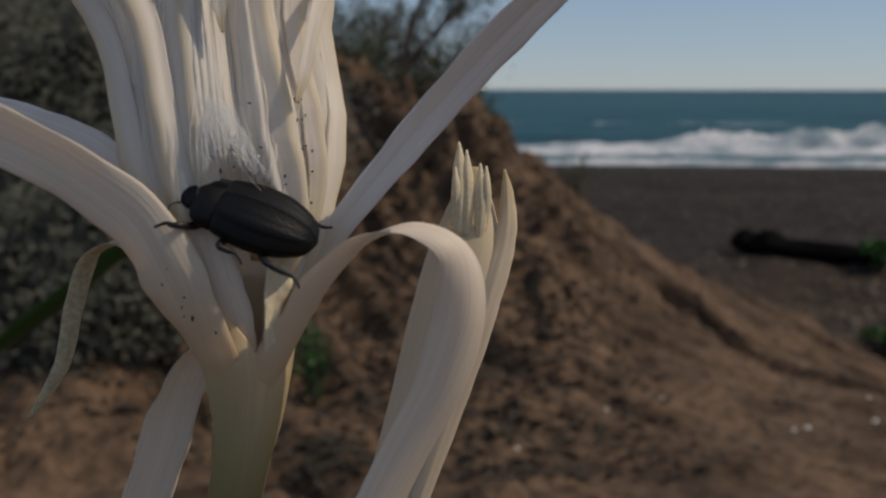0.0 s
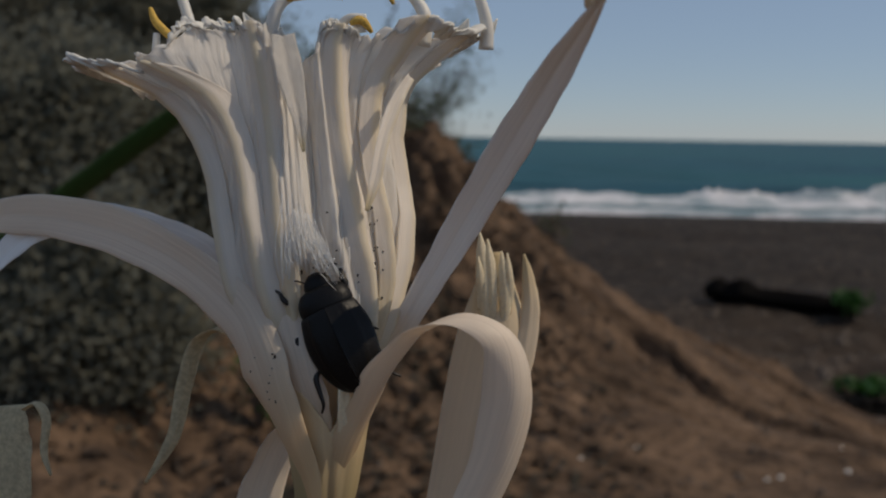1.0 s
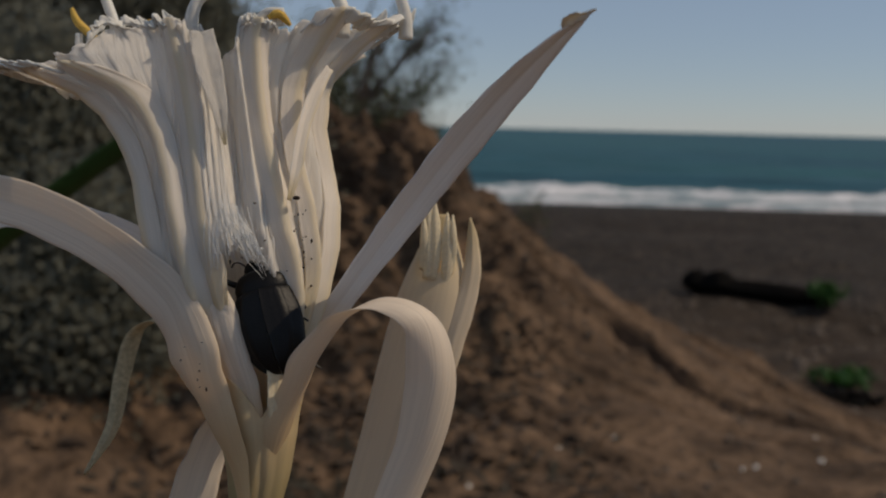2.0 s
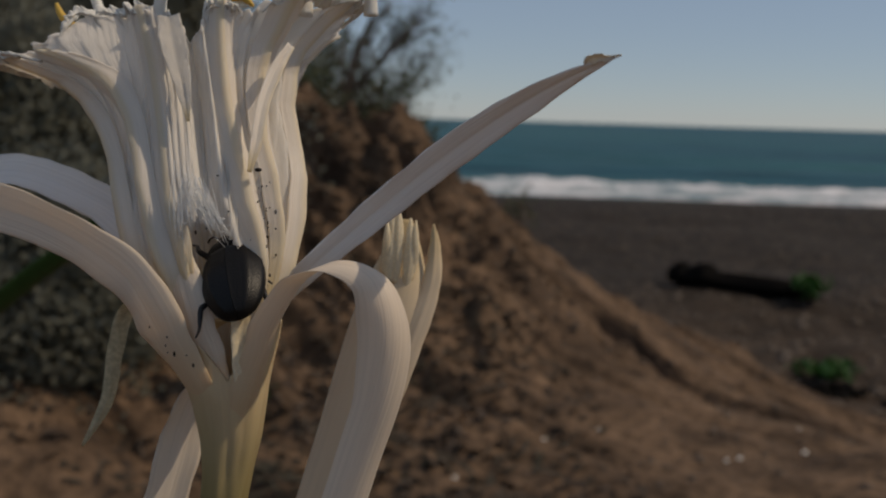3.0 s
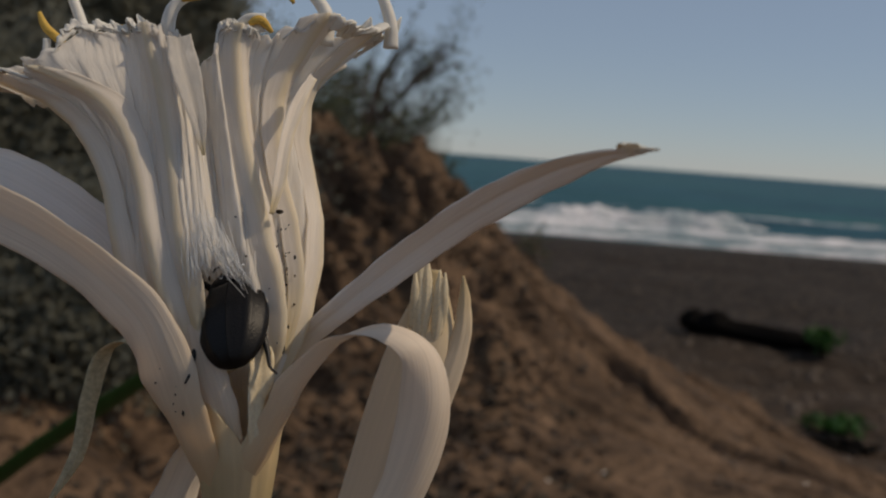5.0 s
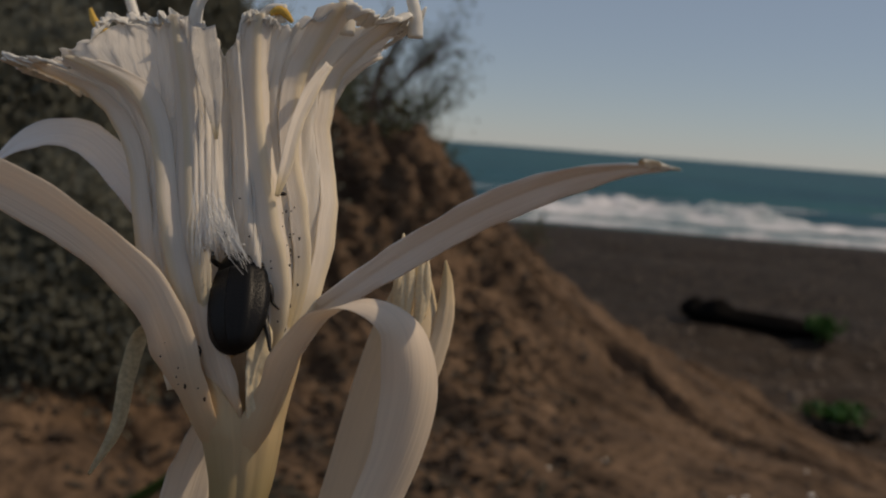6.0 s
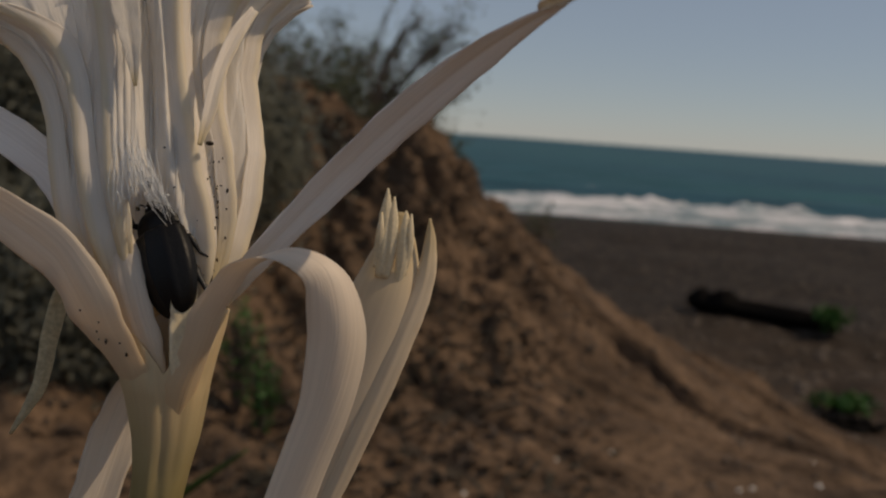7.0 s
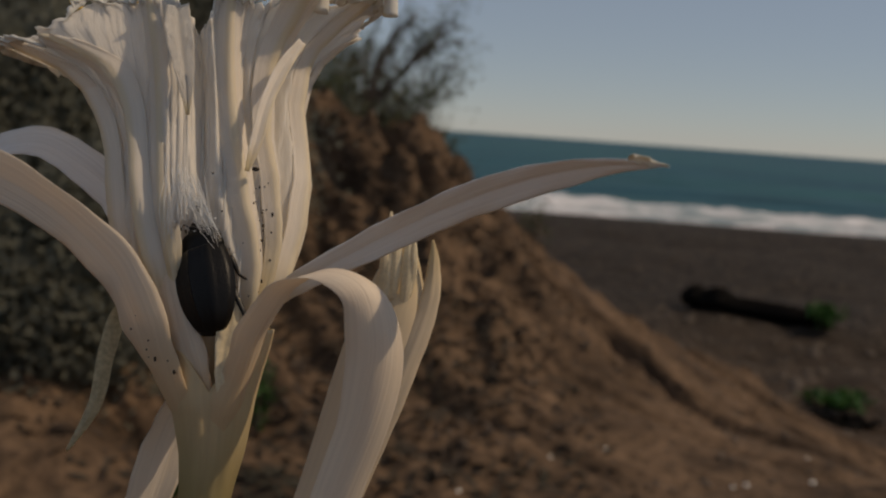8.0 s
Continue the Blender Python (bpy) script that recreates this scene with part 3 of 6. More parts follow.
def pebbles():
    rng = random.Random(31)
    # places where the sand glints in the sun, each drawn as a pale pebble
    spots = [(0.27, 2.2), (0.68, 2.1), (0.71, 2.1), (-0.34, 3.8), (0.05, 1.9), (1.0, 2.5), (0.42, 2.3), (0.9, 2.2)]
    for x, y in spots:
        bm = bmesh.new()
        lump(bm, (0, 0, 0), rng.uniform(0.005, 0.008), rng, 0.7, 2)
        ob = tagged(link("pebble", bm, M_GLINT_PEBBLE), "small pebble on the sand, its sun glint put into a pale colour", "pebble", "pale pebbles on the dune")
        ob.matrix_world = pose(x, y, ground_z(x, y) + 0.002)
    bm = bmesh.new()
    for _ in range(500):
        x, y = rng.uniform(-0.6, 1.8), rng.uniform(1.8, 4.0)
        lump(bm, (x, y, ground_z(x, y)), rng.uniform(0.004, 0.013), rng, 0.7)
    for _ in range(160):
        x, y = rng.uniform(1.7, 5.0), rng.uniform(4.6, 8.5)
        lump(bm, (x, y, ground_z(x, y)), rng.uniform(0.015, 0.05), rng, 0.6, 2)
    tagged(link("dune_stones", bm, M_STONE), "brown stones and clods scattered over the dune face", "stones", kind="stuff")
    bm = bmesh.new()
    for _ in range(2600):
        y = rng.uniform(5.0, 17)
        x = rng.uniform(0.0, 0.6 * y)
        lump(bm, (x, y, ground_z(x, y)), rng.uniform(0.012, 0.035), rng, 0.6)
    tagged(link("shingle", bm, M_STONE), "grey-brown shingle strewn over the flat beach", "shingle", kind="stuff")


pebbles()

# ---------------------------------------------------------------- the sea daffodil
flower = tagged(new("sea_daffodil"), "withering white sea daffodil flower with a tattered ribbed corona", "flower")


# bearings of the fleshy ribs in degrees at rising heights in mm, with their widths and tops
RIBS = (((8, 14, 22, 30, 36, 41, 44), (-56, -50, -50, -53, -57, -60, -64), (3.0, 4.6, 5.0, 5.0, 5.4, 6.4, 6.6), 1.5, 44.5),
        ((6, 14, 22, 28, 34, 40, 44), (-22, -20, -21, -23, -27, -36, -46), (2.4, 4.0, 4.2, 3.8, 4.0, 4.6, 4.6), 1.25, 44.0),
        ((10, 17, 22, 32, 43, 50), (-4, -4, -7, -8, -9, -11), (1.2, 2.8, 3.6, 3.4, 3.6, 3.8), 0.9, 50.5),
        ((2, 8, 14, 22, 30, 39, 50), (48, 50, 47, 37, 33, 32, 31), (2.0, 2.6, 3.4, 3.8, 3.8, 3.6, 3.2), 1.7, 50.5),
        ((9, 17, 22, 31, 38, 46, 52), (66, 63, 58, 53, 53, 54, 52), (2.0, 2.8, 3.2, 3.4, 4.0, 4.6, 4.8), 1.2, 52.0),
        ((4, 10, 16, 23, 30, 36, 41, 46, 51), (74, 80, 82, 81, 83, 80, 81, 80, 80), (2.4, 3.6, 4.2, 4.2, 3.8, 3.4, 3.6, 4.2, 4.6), 1.4, 52.0))
REAR_RIBS = tuple(((8, 48), (d, d), (3.5, 4.5), 1.0, t) for d, t in ((120, 50), (160, 50), (200, 50), (245, 48)))

# radius of the cup in front and at its two sides, by height
FRONT = ((-4, 0, 5, 10, 15, 20, 26, 33, 40, 47, 54), (2.6, 4.2, 6.9, 9.4, 11.3, 12.7, 13.4, 13.4, 13.6, 14.2, 15.0))
LEFT = ((-4, 0, 5, 10, 15, 20, 24, 29, 32, 34.6, 37.7, 40.5, 42.5, 45, 54), (2.6, 4.4, 7.2, 9.9, 11.5, 12.4, 12.6, 13.0, 13.5, 14.3, 16.2, 19.4, 24.0, 28.6, 31.0))
RIGHT = ((-4, 0, 5, 10, 14.4, 20, 26, 31, 36.6, 41.4, 44.8, 48.2, 51.7, 54), (2.6, 4.4, 6.8, 9.4, 11.2, 13.0, 14.0, 13.7, 13.6, 14.8, 16.8, 20.6, 25.6, 27.6))
# how far the membrane sinks between neighbouring ribs: share of the way across, mm
VALLEYS = (((0, 0.3, 0.55, 0.8, 1), (0, -0.9, -1.5, -0.9, 0)),
           ((0, 0.35, 0.7, 1), (0, -0.7, -0.8, 0)),
           ((0, 0.18, 0.4, 0.52, 0.6, 0.72, 0.76, 0.82, 1), (0, 0.1, -1.2, -2.8, -3.1, -0.4, 0.45, -0.2, 0)),
           ((0, 0.25, 0.5, 0.62, 0.7, 1), (0, -0.7, -1.5, -0.5, -1.3, 0)),
           ((0, 0.25, 0.5, 0.6, 0.72, 1), (0, -1.0, -2.4, -2.6, -0.6, 0)))


def rib_bearing(rib, h):
    return float(np.interp(h, rib[0], rib[1]))


def cup_axis(h):
    return -1.1 - 0.19 * h if h > 6 else -0.9 - 0.223 * h


def cup_radius(h, phi):
    sd = math.sin(phi)
    side = np.interp(h, *(LEFT if sd < 0 else RIGHT))
    k = min(1.0, max(0.0, (abs(sd) - 0.35) / 0.55))
    k = k * k * (3 - 2 * k)
    front = float(np.interp(h, *FRONT)) if math.cos(phi) > 0 else float(np.interp(h, *FRONT)) + 0.10 * max(0.0, h - 34) ** 1.3
    return front * (1 - k) + float(side) * k


def cup_at(h, phi, dr=0.0):
    r = cup_radius(h, phi) + dr
    return Vector((cup_axis(h) + r * math.sin(phi), 0.34 * h - r * math.cos(phi) * 0.85, h)) * 0.001


def wrapped(phi):
    return (phi + math.pi) % (2 * math.pi) - math.pi


def rim_height(phi):
    """The torn upper edge: low on the reflexed lobe, notched between the others."""
    d = math.degrees(wrapped(phi))
    z = float(np.interp(d, (-180, -140, -112, -95, -75, -60, -50, -42, -34, -12, 5, 14, 19, 24, 31, 44, 52, 66, 80, 100, 130, 180), (50, 48, 45.5, 45.5, 45, 44.3, 44.3, 46.5, 50.0, 50.6, 50.2, 46.0, 46.6, 50.5, 50.8, 49.6, 52.0, 51.2, 52.4, 51.5, 50, 50)))
    z += 0.55 * noise.noise(Vector((math.cos(phi) * 9, math.sin(phi) * 9, 4))) + 0.75 * noise.noise(Vector((math.cos(phi) * 24, math.sin(phi) * 24, 8))) + 0.4 * noise.noise(Vector((math.cos(phi) * 60, math.sin(phi) * 60, 8)))
    return z


def cup_sink(h, phi):
    """Depth of the membrane's folds between the ribs."""
    d = math.degrees(wrapped(phi))
    at = [rib_bearing(r, h) for r in RIBS]
    swell = min(1.0, max(0.0, (h - 9) / 14))
    if d <= at[0]:
        return -1.0 * swell * (1 - math.cos(min(1.0, (at[0] - d) / 30) * math.pi)) / 2
    if d >= at[-1]:
        return -1.0 * swell * (1 - math.cos(min(1.0, (d - at[-1]) / 25) * math.pi)) / 2
    for k in range(5):
        if at[k] <= d <= at[k + 1]:
            f = (d - at[k]) / max(1e-3, at[k + 1] - at[k])
            f += 0.03 * math.sin(h * 0.19 + k * 2.1) * math.sin(f * math.pi)
            return float(np.interp(f, *VALLEYS[k])) * swell * (1.0 + 0.012 * (h - 30))
    return 0.0


def throat_open(h, phi):
    """True inside the torn opening at the throat."""
    if not -2.0 < h < 19.8:
        return False
    d = math.degrees(wrapped(phi))
    return float(np.interp(h, (-2, 2, 7, 14, 18, 19.8), (-6, -12, -16, -15, -9, 4))) < d < float(np.interp(h, (-2, 2, 7, 14, 18, 19.8), (24, 34, 42, 38, 26, 12)))


def corona():
    """The cup: a thin membrane creased between six fleshy ribs, waisted, with two reflexed lobes and a crumpled torn rim."""
    nphi, nh = 760, 88
    bm = bmesh.new()
    grid = []
    for i in range(nh + 1):
        v = i / nh
        row = []
        for j in range(nphi):
            phi = 2 * math.pi * (j + 0.5) / nphi
            top = rim_height(phi)
            h = -3 + (top + 3) * v
            cx, cy = math.cos(phi), math.sin(phi)
            grow = min(1.0, max(0.0, (h - 6) / 12))
            dr = cup_sink(h, phi) - 0.25
            # long fine creases that wander and gather towards the throat
            n1 = noise.noise(Vector((cx * 19, cy * 19, h * 0.035)))
            n2 = noise.noise(Vector((cx * 44, cy * 44, h * 0.05 + 9)))
            dr += grow * (0.50 * (1 - abs(n1)) ** 9 + 0.24 * (1 - abs(n2)) ** 7 - 0.12)
            dr += grow * 0.5 * noise.noise(Vector((cx * 3, cy * 3, h * 0.09)))
            dr += grow * 0.05 * noise.noise(Vector((cx * 40, cy * 40, h * 0.7)))
            # the crumpled lip
            lip = max(0.0, (h - top + 4.2) / 4.2)
            crumple = noise.noise(Vector((cx * 13, cy * 13, h * 0.35 + 2))) + 0.6 * noise.noise(Vector((cx * 30, cy * 30, h * 0.7)))
            dr += lip * lip * (0.5 + 1.9 * crumple) + 0.5 * lip * noise.noise(Vector((cx * 55, cy * 55, h * 1.3)))
            row.append(cup_at(h - lip ** 3 * (0.8 + 0.9 * crumple), phi, dr))
        grid.append(row)
    add_grid(bm, grid, closed=True)
    bm.faces.ensure_lookup_table()
    gone = []
    for n, f in enumerate(bm.faces):
        i, j = divmod(n, nphi)
        phi = 2 * math.pi * (j + 1) / nphi
        if throat_open(-3 + (rim_height(phi) + 3) * (i + 0.5) / nh, phi):
            gone.append(f)
    bmesh.ops.delete(bm, geom=gone, context="FACES")
    ob = part("corona", bm, M_CORONA, flower, "papery translucent white corona membrane")
    sol = ob.modifiers.new("thickness", "SOLIDIFY")
    sol.thickness, sol.offset = 0.0002, 0.0

    for k, (hs, degs, widths, proud, top) in enumerate(RIBS + REAR_RIBS):
        nb, mb = 76, 21
        lo = hs[0]
        grid = []
        for i in range(nb):
            v = i / (nb - 1)
            row = []
            for j in range(mb):
                u = -1 + 2 * j / (mb - 1)
                h = lo + (top - lo - 0.7 * u * u) * v
                w = float(np.interp(h, hs, widths)) / 2
                a0 = math.radians(float(np.interp(h, hs, degs)) + 1.2 * math.sin(h * 0.13 + k * 1.9))
                r = cup_radius(h, a0)
                phi = a0 + u * w / max(r, 3)
                rise = min(1.0, v * 5) * (1.0 if v < 0.9 else 1.0 - 4.0 * (v - 0.9))
                body = proud * (0.5 + 0.5 * math.cos(u * math.pi)) * rise * (1 + 0.22 * noise.noise(Vector((k * 3.1, h * 0.16, 0))))
                groove = -0.16 * math.exp(-((u - 0.45 + 0.2 * math.sin(h * 0.1 + k)) / 0.12) ** 2) - 0.12 * math.exp(-((u + 0.4) / 0.1) ** 2)
                soft = 0.22 * noise.noise(Vector((u * 1.3 + k * 5, h * 0.13, 2))) + 0.05 * noise.noise(Vector((u * 5 + k, h * 0.5, 7)))
                lip = max(0.0, (v - 0.93) / 0.07) ** 2
                row.append(cup_at(h, phi, -0.42 + body + (groove + soft) * (1 - u * u) + lip * (0.5 + 0.8 * noise.noise(Vector((u * 4, k * 9.1, 1))))))
            grid.append(row)
        bm = bmesh.new()
        add_grid(bm, grid)
        lb = part("corona_lobe", bm, M_LOBE, ob, "fleshy cream-white rib of the corona")
        so = lb.modifiers.new("thickness", "SOLIDIFY")
        so.thickness, so.offset = 0.0003, 0.0

    # flaps of membrane folded over the ribs
    part("fold", blade([(-4.6, -2.0, 33.0, 0.4, 1, 0.3, 0.1), (-5.8, -0.4, 38.0, 2.2, 1, 0.35, 0.15), (-7.8, 1.8, 44.0, 3.6, 1, 0.35, 0.1), (-9.2, 3.8, 48.6, 3.0, 1, 0.3, 0)], (0, 0, 0), 40, 11, thick=0.2, cup=0.25, keel=0.3, ripple=0.3, seed=51), M_CORONA, ob, "thin pointed fold of the membrane")
    part("fold", blade([(3.6, -2.6, 26.0, 0.6, 0.8, 0.55, 0.1), (4.3, -1.9, 29.5, 1.5, 0.8, 0.55, 0.1), (4.9, 0.0, 35.0, 1.7, 0.8, 0.55, 0.1), (6.0, 2.6, 40.0, 1.8, 0.75, 0.6, 0.2), (7.6, 5.2, 44.0, 1.2, 0.7, 0.7, 0.2)], (0, 0, 0), 44, 11, thick=0.25, cup=0.3, keel=0.2, ripple=0.35, seed=52), M_LOBE, ob, "loose fleshy fold hanging down the corona")
    # rolled and crumpled lips along the torn rim
    for k, (d0, d1, roll) in enumerate(((-112, -50, 2.6), (-40, -14, 0.9), (21, 38, 1.0), (46, 100, 2.4))):
        cols, grid = 90, []
        for i in range(9):
            v = i / 8
            row = []
            for j in range(cols):
                f = j / (cols - 1)
                phi = math.radians(d0 + (d1 - d0) * f)
                end = min(1.0, 6 * f, 6 * (1 - f))
                n1 = noise.noise(Vector((f * 5 + k * 7, v * 1.5, 1)))
                n2 = noise.noise(Vector((f * 16 + k * 3, v * 3.0, 5)))
                n3 = noise.noise(Vector((f * 38 + k, v * 4.0, 9)))
                out = roll * end * v * (0.7 + 0.9 * n1) + v * (0.9 * n2 + 0.4 * n3)
                high = -1.4 + end * (1.5 * math.sin(math.pi * (0.1 + 0.75 * v)) + 0.8 * n2 * v + 0.5 * n3 * v)
                row.append(cup_at(rim_height(phi) + high, phi, -0.1 + out))
            grid.append(row)
        bm = bmesh.new()
        add_grid(bm, grid)
        lip = part("fold", bm, M_FILAMENT, ob, "crumpled rolled lip of the torn rim")
        so = lip.modifiers.new("thickness", "SOLIDIFY")
        so.thickness, so.offset = 0.00025, 0.0

    # stamens rise from the ribs: filament, then anther
    stamens = ((((-11.2, 5.6, 48.5, 1.0), (-10.6, 5.0, 51.5, 0.85), (-9.6, 5.0, 53.2, 0.75), (-7.6, 5.0, 54.3, 0.55)), ((-9.0, 4.6, 53.4), (-5.2, 4.0, 54.1), (-1.5, 4.0, 53.7))),
               (((-2.9, 6.4, 49.5, 0.8), (-1.0, 5.6, 51.4, 0.6), (1.4, 5.5, 51.6, 0.5)), ((-0.6, 5.0, 50.6), (0.8, 5.3, 51.2), (2.2, 6.0, 49.8))),
               (((8.6, 9.4, 49.0, 1.2), (8.9, 9.0, 52.6, 1.0), (7.4, 9.0, 55.2, 0.8), (5.3, 9.0, 56.9, 0.7), (3.4, 9.0, 57.6, 0.5)), ((1.3, 9.0, 60.0), (2.9, 8.7, 57.4), (4.6, 8.5, 54.3))),
               (((17.2, 15.0, 50.0, 1.1), (17.2, 14.6, 53.0, 0.95), (16.3, 14.2, 56.2, 0.8), (14.8, 14.0, 59.2, 0.7), (13.4, 14.0, 61.4, 0.5)), ((11.6, 14.0, 62.0), (12.9, 14.0, 61.4), (14.0, 14.0, 60.4))),
               (((-26.2, 24.0, 46.0, 0.95), (-27.6, 24.0, 53.0, 0.85), (-30.0, 24.0, 60.0, 0.75), (-31.8, 24.0, 67.0, 0.6)), None),
               (((-30.2, 14.6, 42.0, 0.8), (-29.6, 14.2, 46.0, 0.6), (-29.4, 14.0, 50.4, 0.5)), ((-30.5, 14.0, 54.0), (-29.6, 14.0, 52.0), (-27.4, 14.0, 50.0), (-25.8, 14.0, 48.6))),
               (((-29.0, 11.0, 41.0, 0.9), (-27.0, 10.2, 43.2, 0.85), (-23.2, 10.0, 45.2, 0.8), (-19.2, 10.0, 46.6, 0.6)), ((-17.8, 9.0, 51.2), (-17.0, 9.0, 48.0), (-18.2, 9.0, 45.0))))
    for line, tip in stamens:
        part("filament", tube(line, 24, 10), M_FILAMENT, ob, "white stamen filament")
        if tip:
            rows = smooth_line(tip, 9)
            part("anther", tube([(*p, 0.62 * math.sin(math.pi * (0.15 + 0.72 * i / 8))) for i, p in enumerate(rows)], 20, 9), M_ANTHER, ob, "curved yellow pollen-covered anther")

    # drawn-out teeth of the reflexed lobes
    teeth = (((-29.4, 11.2, 41.5), (-32.6, 11.0, 44.6)), ((-29.6, 13.0, 42.5), (-31.0, 13.0, 47.0)), ((-31.4, 15.5, 43.5), (-37.8, 15.6, 46.0)), ((16.6, 15.5, 51.0), (18.6, 15.0, 54.4)), ((13.8, 12.0, 51.6), (14.6, 11.6, 53.4)), ((-13.6, 7.0, 50.0), (-15.2, 6.6, 52.0)), ((0.5, 6.0, 49.6), (0.2, 6.0, 51.6)))
    for k, (p, q) in enumerate(teeth):
        p, q = Vector(p), Vector(q)
        sd = (q - p).cross(Vector((0.2, -1, 0.1))).normalized()
        sag = Vector((0, -0.4, -0.35)) * (q - p).length * 0.3
        rows = [(*p, 2.2, *sd), (*(p.lerp(q, 0.35) + sag), 1.6, *sd), (*(p.lerp(q, 0.7) + sag * 0.8), 0.9, *sd), (*q, 0.2, *sd)]
        part("tooth", blade(rows, (0, 0, 0), 16, 7, thick=0.3, cup=0.5, keel=0.1, ripple=0.4, seed=90 + k), M_FILAMENT, ob, "curled pointed tooth of the torn rim")
    return ob


corona_ob = corona()
part("floral_tube", tube([(-7, -0.5, -60, 2.4), (-4.4, -0.2, -34, 2.2), (-1.9, -0.1, -18, 2.3), (-1.1, 0, -12, 2.4), (-0.5, 0, -7, 2.4), (-0.3, 0.4, -4, 1.9)], 60, 28, lobes=6, depth=0.04), M_TUBE, flower, "yellow-green floral tube")


def perianth_cup():
    """The funnel above the tube, split in front by a narrow notch."""
    grid = []
    for i in range(64):
        row = []
        for j in range(120):
            phi = 2 * math.pi * (j + 0.5) / 120
            off = abs(wrapped(phi - 0.22))
            top = -1.2 + 7.5 * min(1.0, off / 0.85) ** 0.9
            h = -24 + (top + 24) * i / 63
            r = float(np.interp(h, (-24, -18, -13.5, -9, -4, 0, 4, 8, 10), (2.45, 2.7, 3.05, 3.7, 4.75, 5.9, 7.0, 7.9, 8.3)))
            r *= 1 - 0.12 * max(0.0, math.sin(phi)) * min(1.0, max(0.0, (h + 10) / 8))
            r += 0.10 * math.cos(phi * 6) + 0.2 * noise.noise(Vector((math.cos(phi) * 3, math.sin(phi) * 3, h * 0.2)))
            r -= 0.45 * math.exp(-(wrapped(phi - 0.20) / 0.22) ** 2) * min(1.0, max(0.0, (h + 24) / 12))
            x = float(np.interp(h, (-24, -18, -13.5, -9, -4, 1, 10), (-2.7, -1.8, -1.1, -0.5, -0.3, -0.6, -1.0)))
            row.append(Vector((x + r * math.sin(phi), 0.2 * max(0.0, h + 3) - r * math.cos(phi) * (1.0 if h < -2 else max(0.9, 1.0 - 0.02 * (h + 2))), h)) * 0.001)
        grid.append(row)
    bm = bmesh.new()
    add_grid(bm, grid, closed=True)
    ob = part("perianth_cup", bm, M_CUP, flower, "cream funnel where the tepals join, split in front")
    so = ob.modifiers.new("thickness", "SOLIDIFY")
    so.thickness, so.offset = 0.0005, 0.0


perianth_cup()
part("scape", tube([(-40, 60, -430, 6), (-22, 30, -250, 5.6), (-12, 6, -110, 5.2), (-7.2, -0.5, -62, 4.2), (-6.7, -0.5, -57, 2.6)], 40, 18), M_BLADE, flower, "thick green flower stalk")

# the long tepal leaves the cup straight and recurves towards its tip
PIV_UP = (8.82, 3.0, 12.73)


def recurved_rows(length, bend, along, inward, across, widths):
    """Centre line from the origin, bending by so many degrees towards inward; a short foot lies before it."""
    along, inward = Vector(along), Vector(inward)
    p, rows = Vector((0, 0, 0)), [(*(along * -8.5 + inward * 0.6), widths[0] * 0.7, *across), (*(along * -4.0), widths[0], *across)]
    steps = 48
    for i in range(steps + 1):
        u = i / steps
        if i % 6 == 0:
            rows.append((*p, float(np.interp(u, np.linspace(0, 1, len(widths)), widths)), *across))
        a = math.radians(bend) * ((i + 0.5) / steps) ** 1.6
        p = p + (along * math.cos(a) + inward * math.sin(a)) * (length / steps)
    return [tuple(np.array(r) + np.array((*PIV_UP, 0, 0, 0, 0))) for r in rows]


UPPER_ROWS = recurved_rows(54.0, 50.0, (0.742, 0.001, 0.671), (0.363, -0.841, -0.401), (0.564, 0.541, -0.624), (3.2, 3.7, 4.2, 4.5, 4.5, 4.1, 3.3, 2.0, 0.25))
upper_tepal = part("tepal", blade(UPPER_ROWS, PIV_UP, 72, 17, cup=0.2, keel=0.16, seed=2), M_TEPAL, flower, "long pointed white tepal recurving to a dry tip")
tip_at, tip_side = Vector(UPPER_ROWS[-1][:3]), Vector(UPPER_ROWS[-1][4:7])
tip_back = (Vector(UPPER_ROWS[-2][:3]) - tip_at).normalized()
part("dry_tip", blade([(*(tip_at + tip_back * b - tip_side * o), w, *tip_back.lerp(tip_side, 0.6)) for b, o, w in ((4.2, 0.5, 0.3), (3.2, 0.9, 1.0), (2.0, 0.8, 1.3), (0.8, 0.3, 0.8), (-0.9, -0.1, 0.2))], PIV_UP, 24, 9, thick=0.2, cup=0.6, keel=0.1, ripple=0.9, seed=57), M_DRY, upper_tepal, "curled dry papery tip")
upper_tepal.matrix_basis = Matrix.Translation(Vector(PIV_UP) * 0.001)
PIV_ARCH = (4.0, -5.0, 0.0)
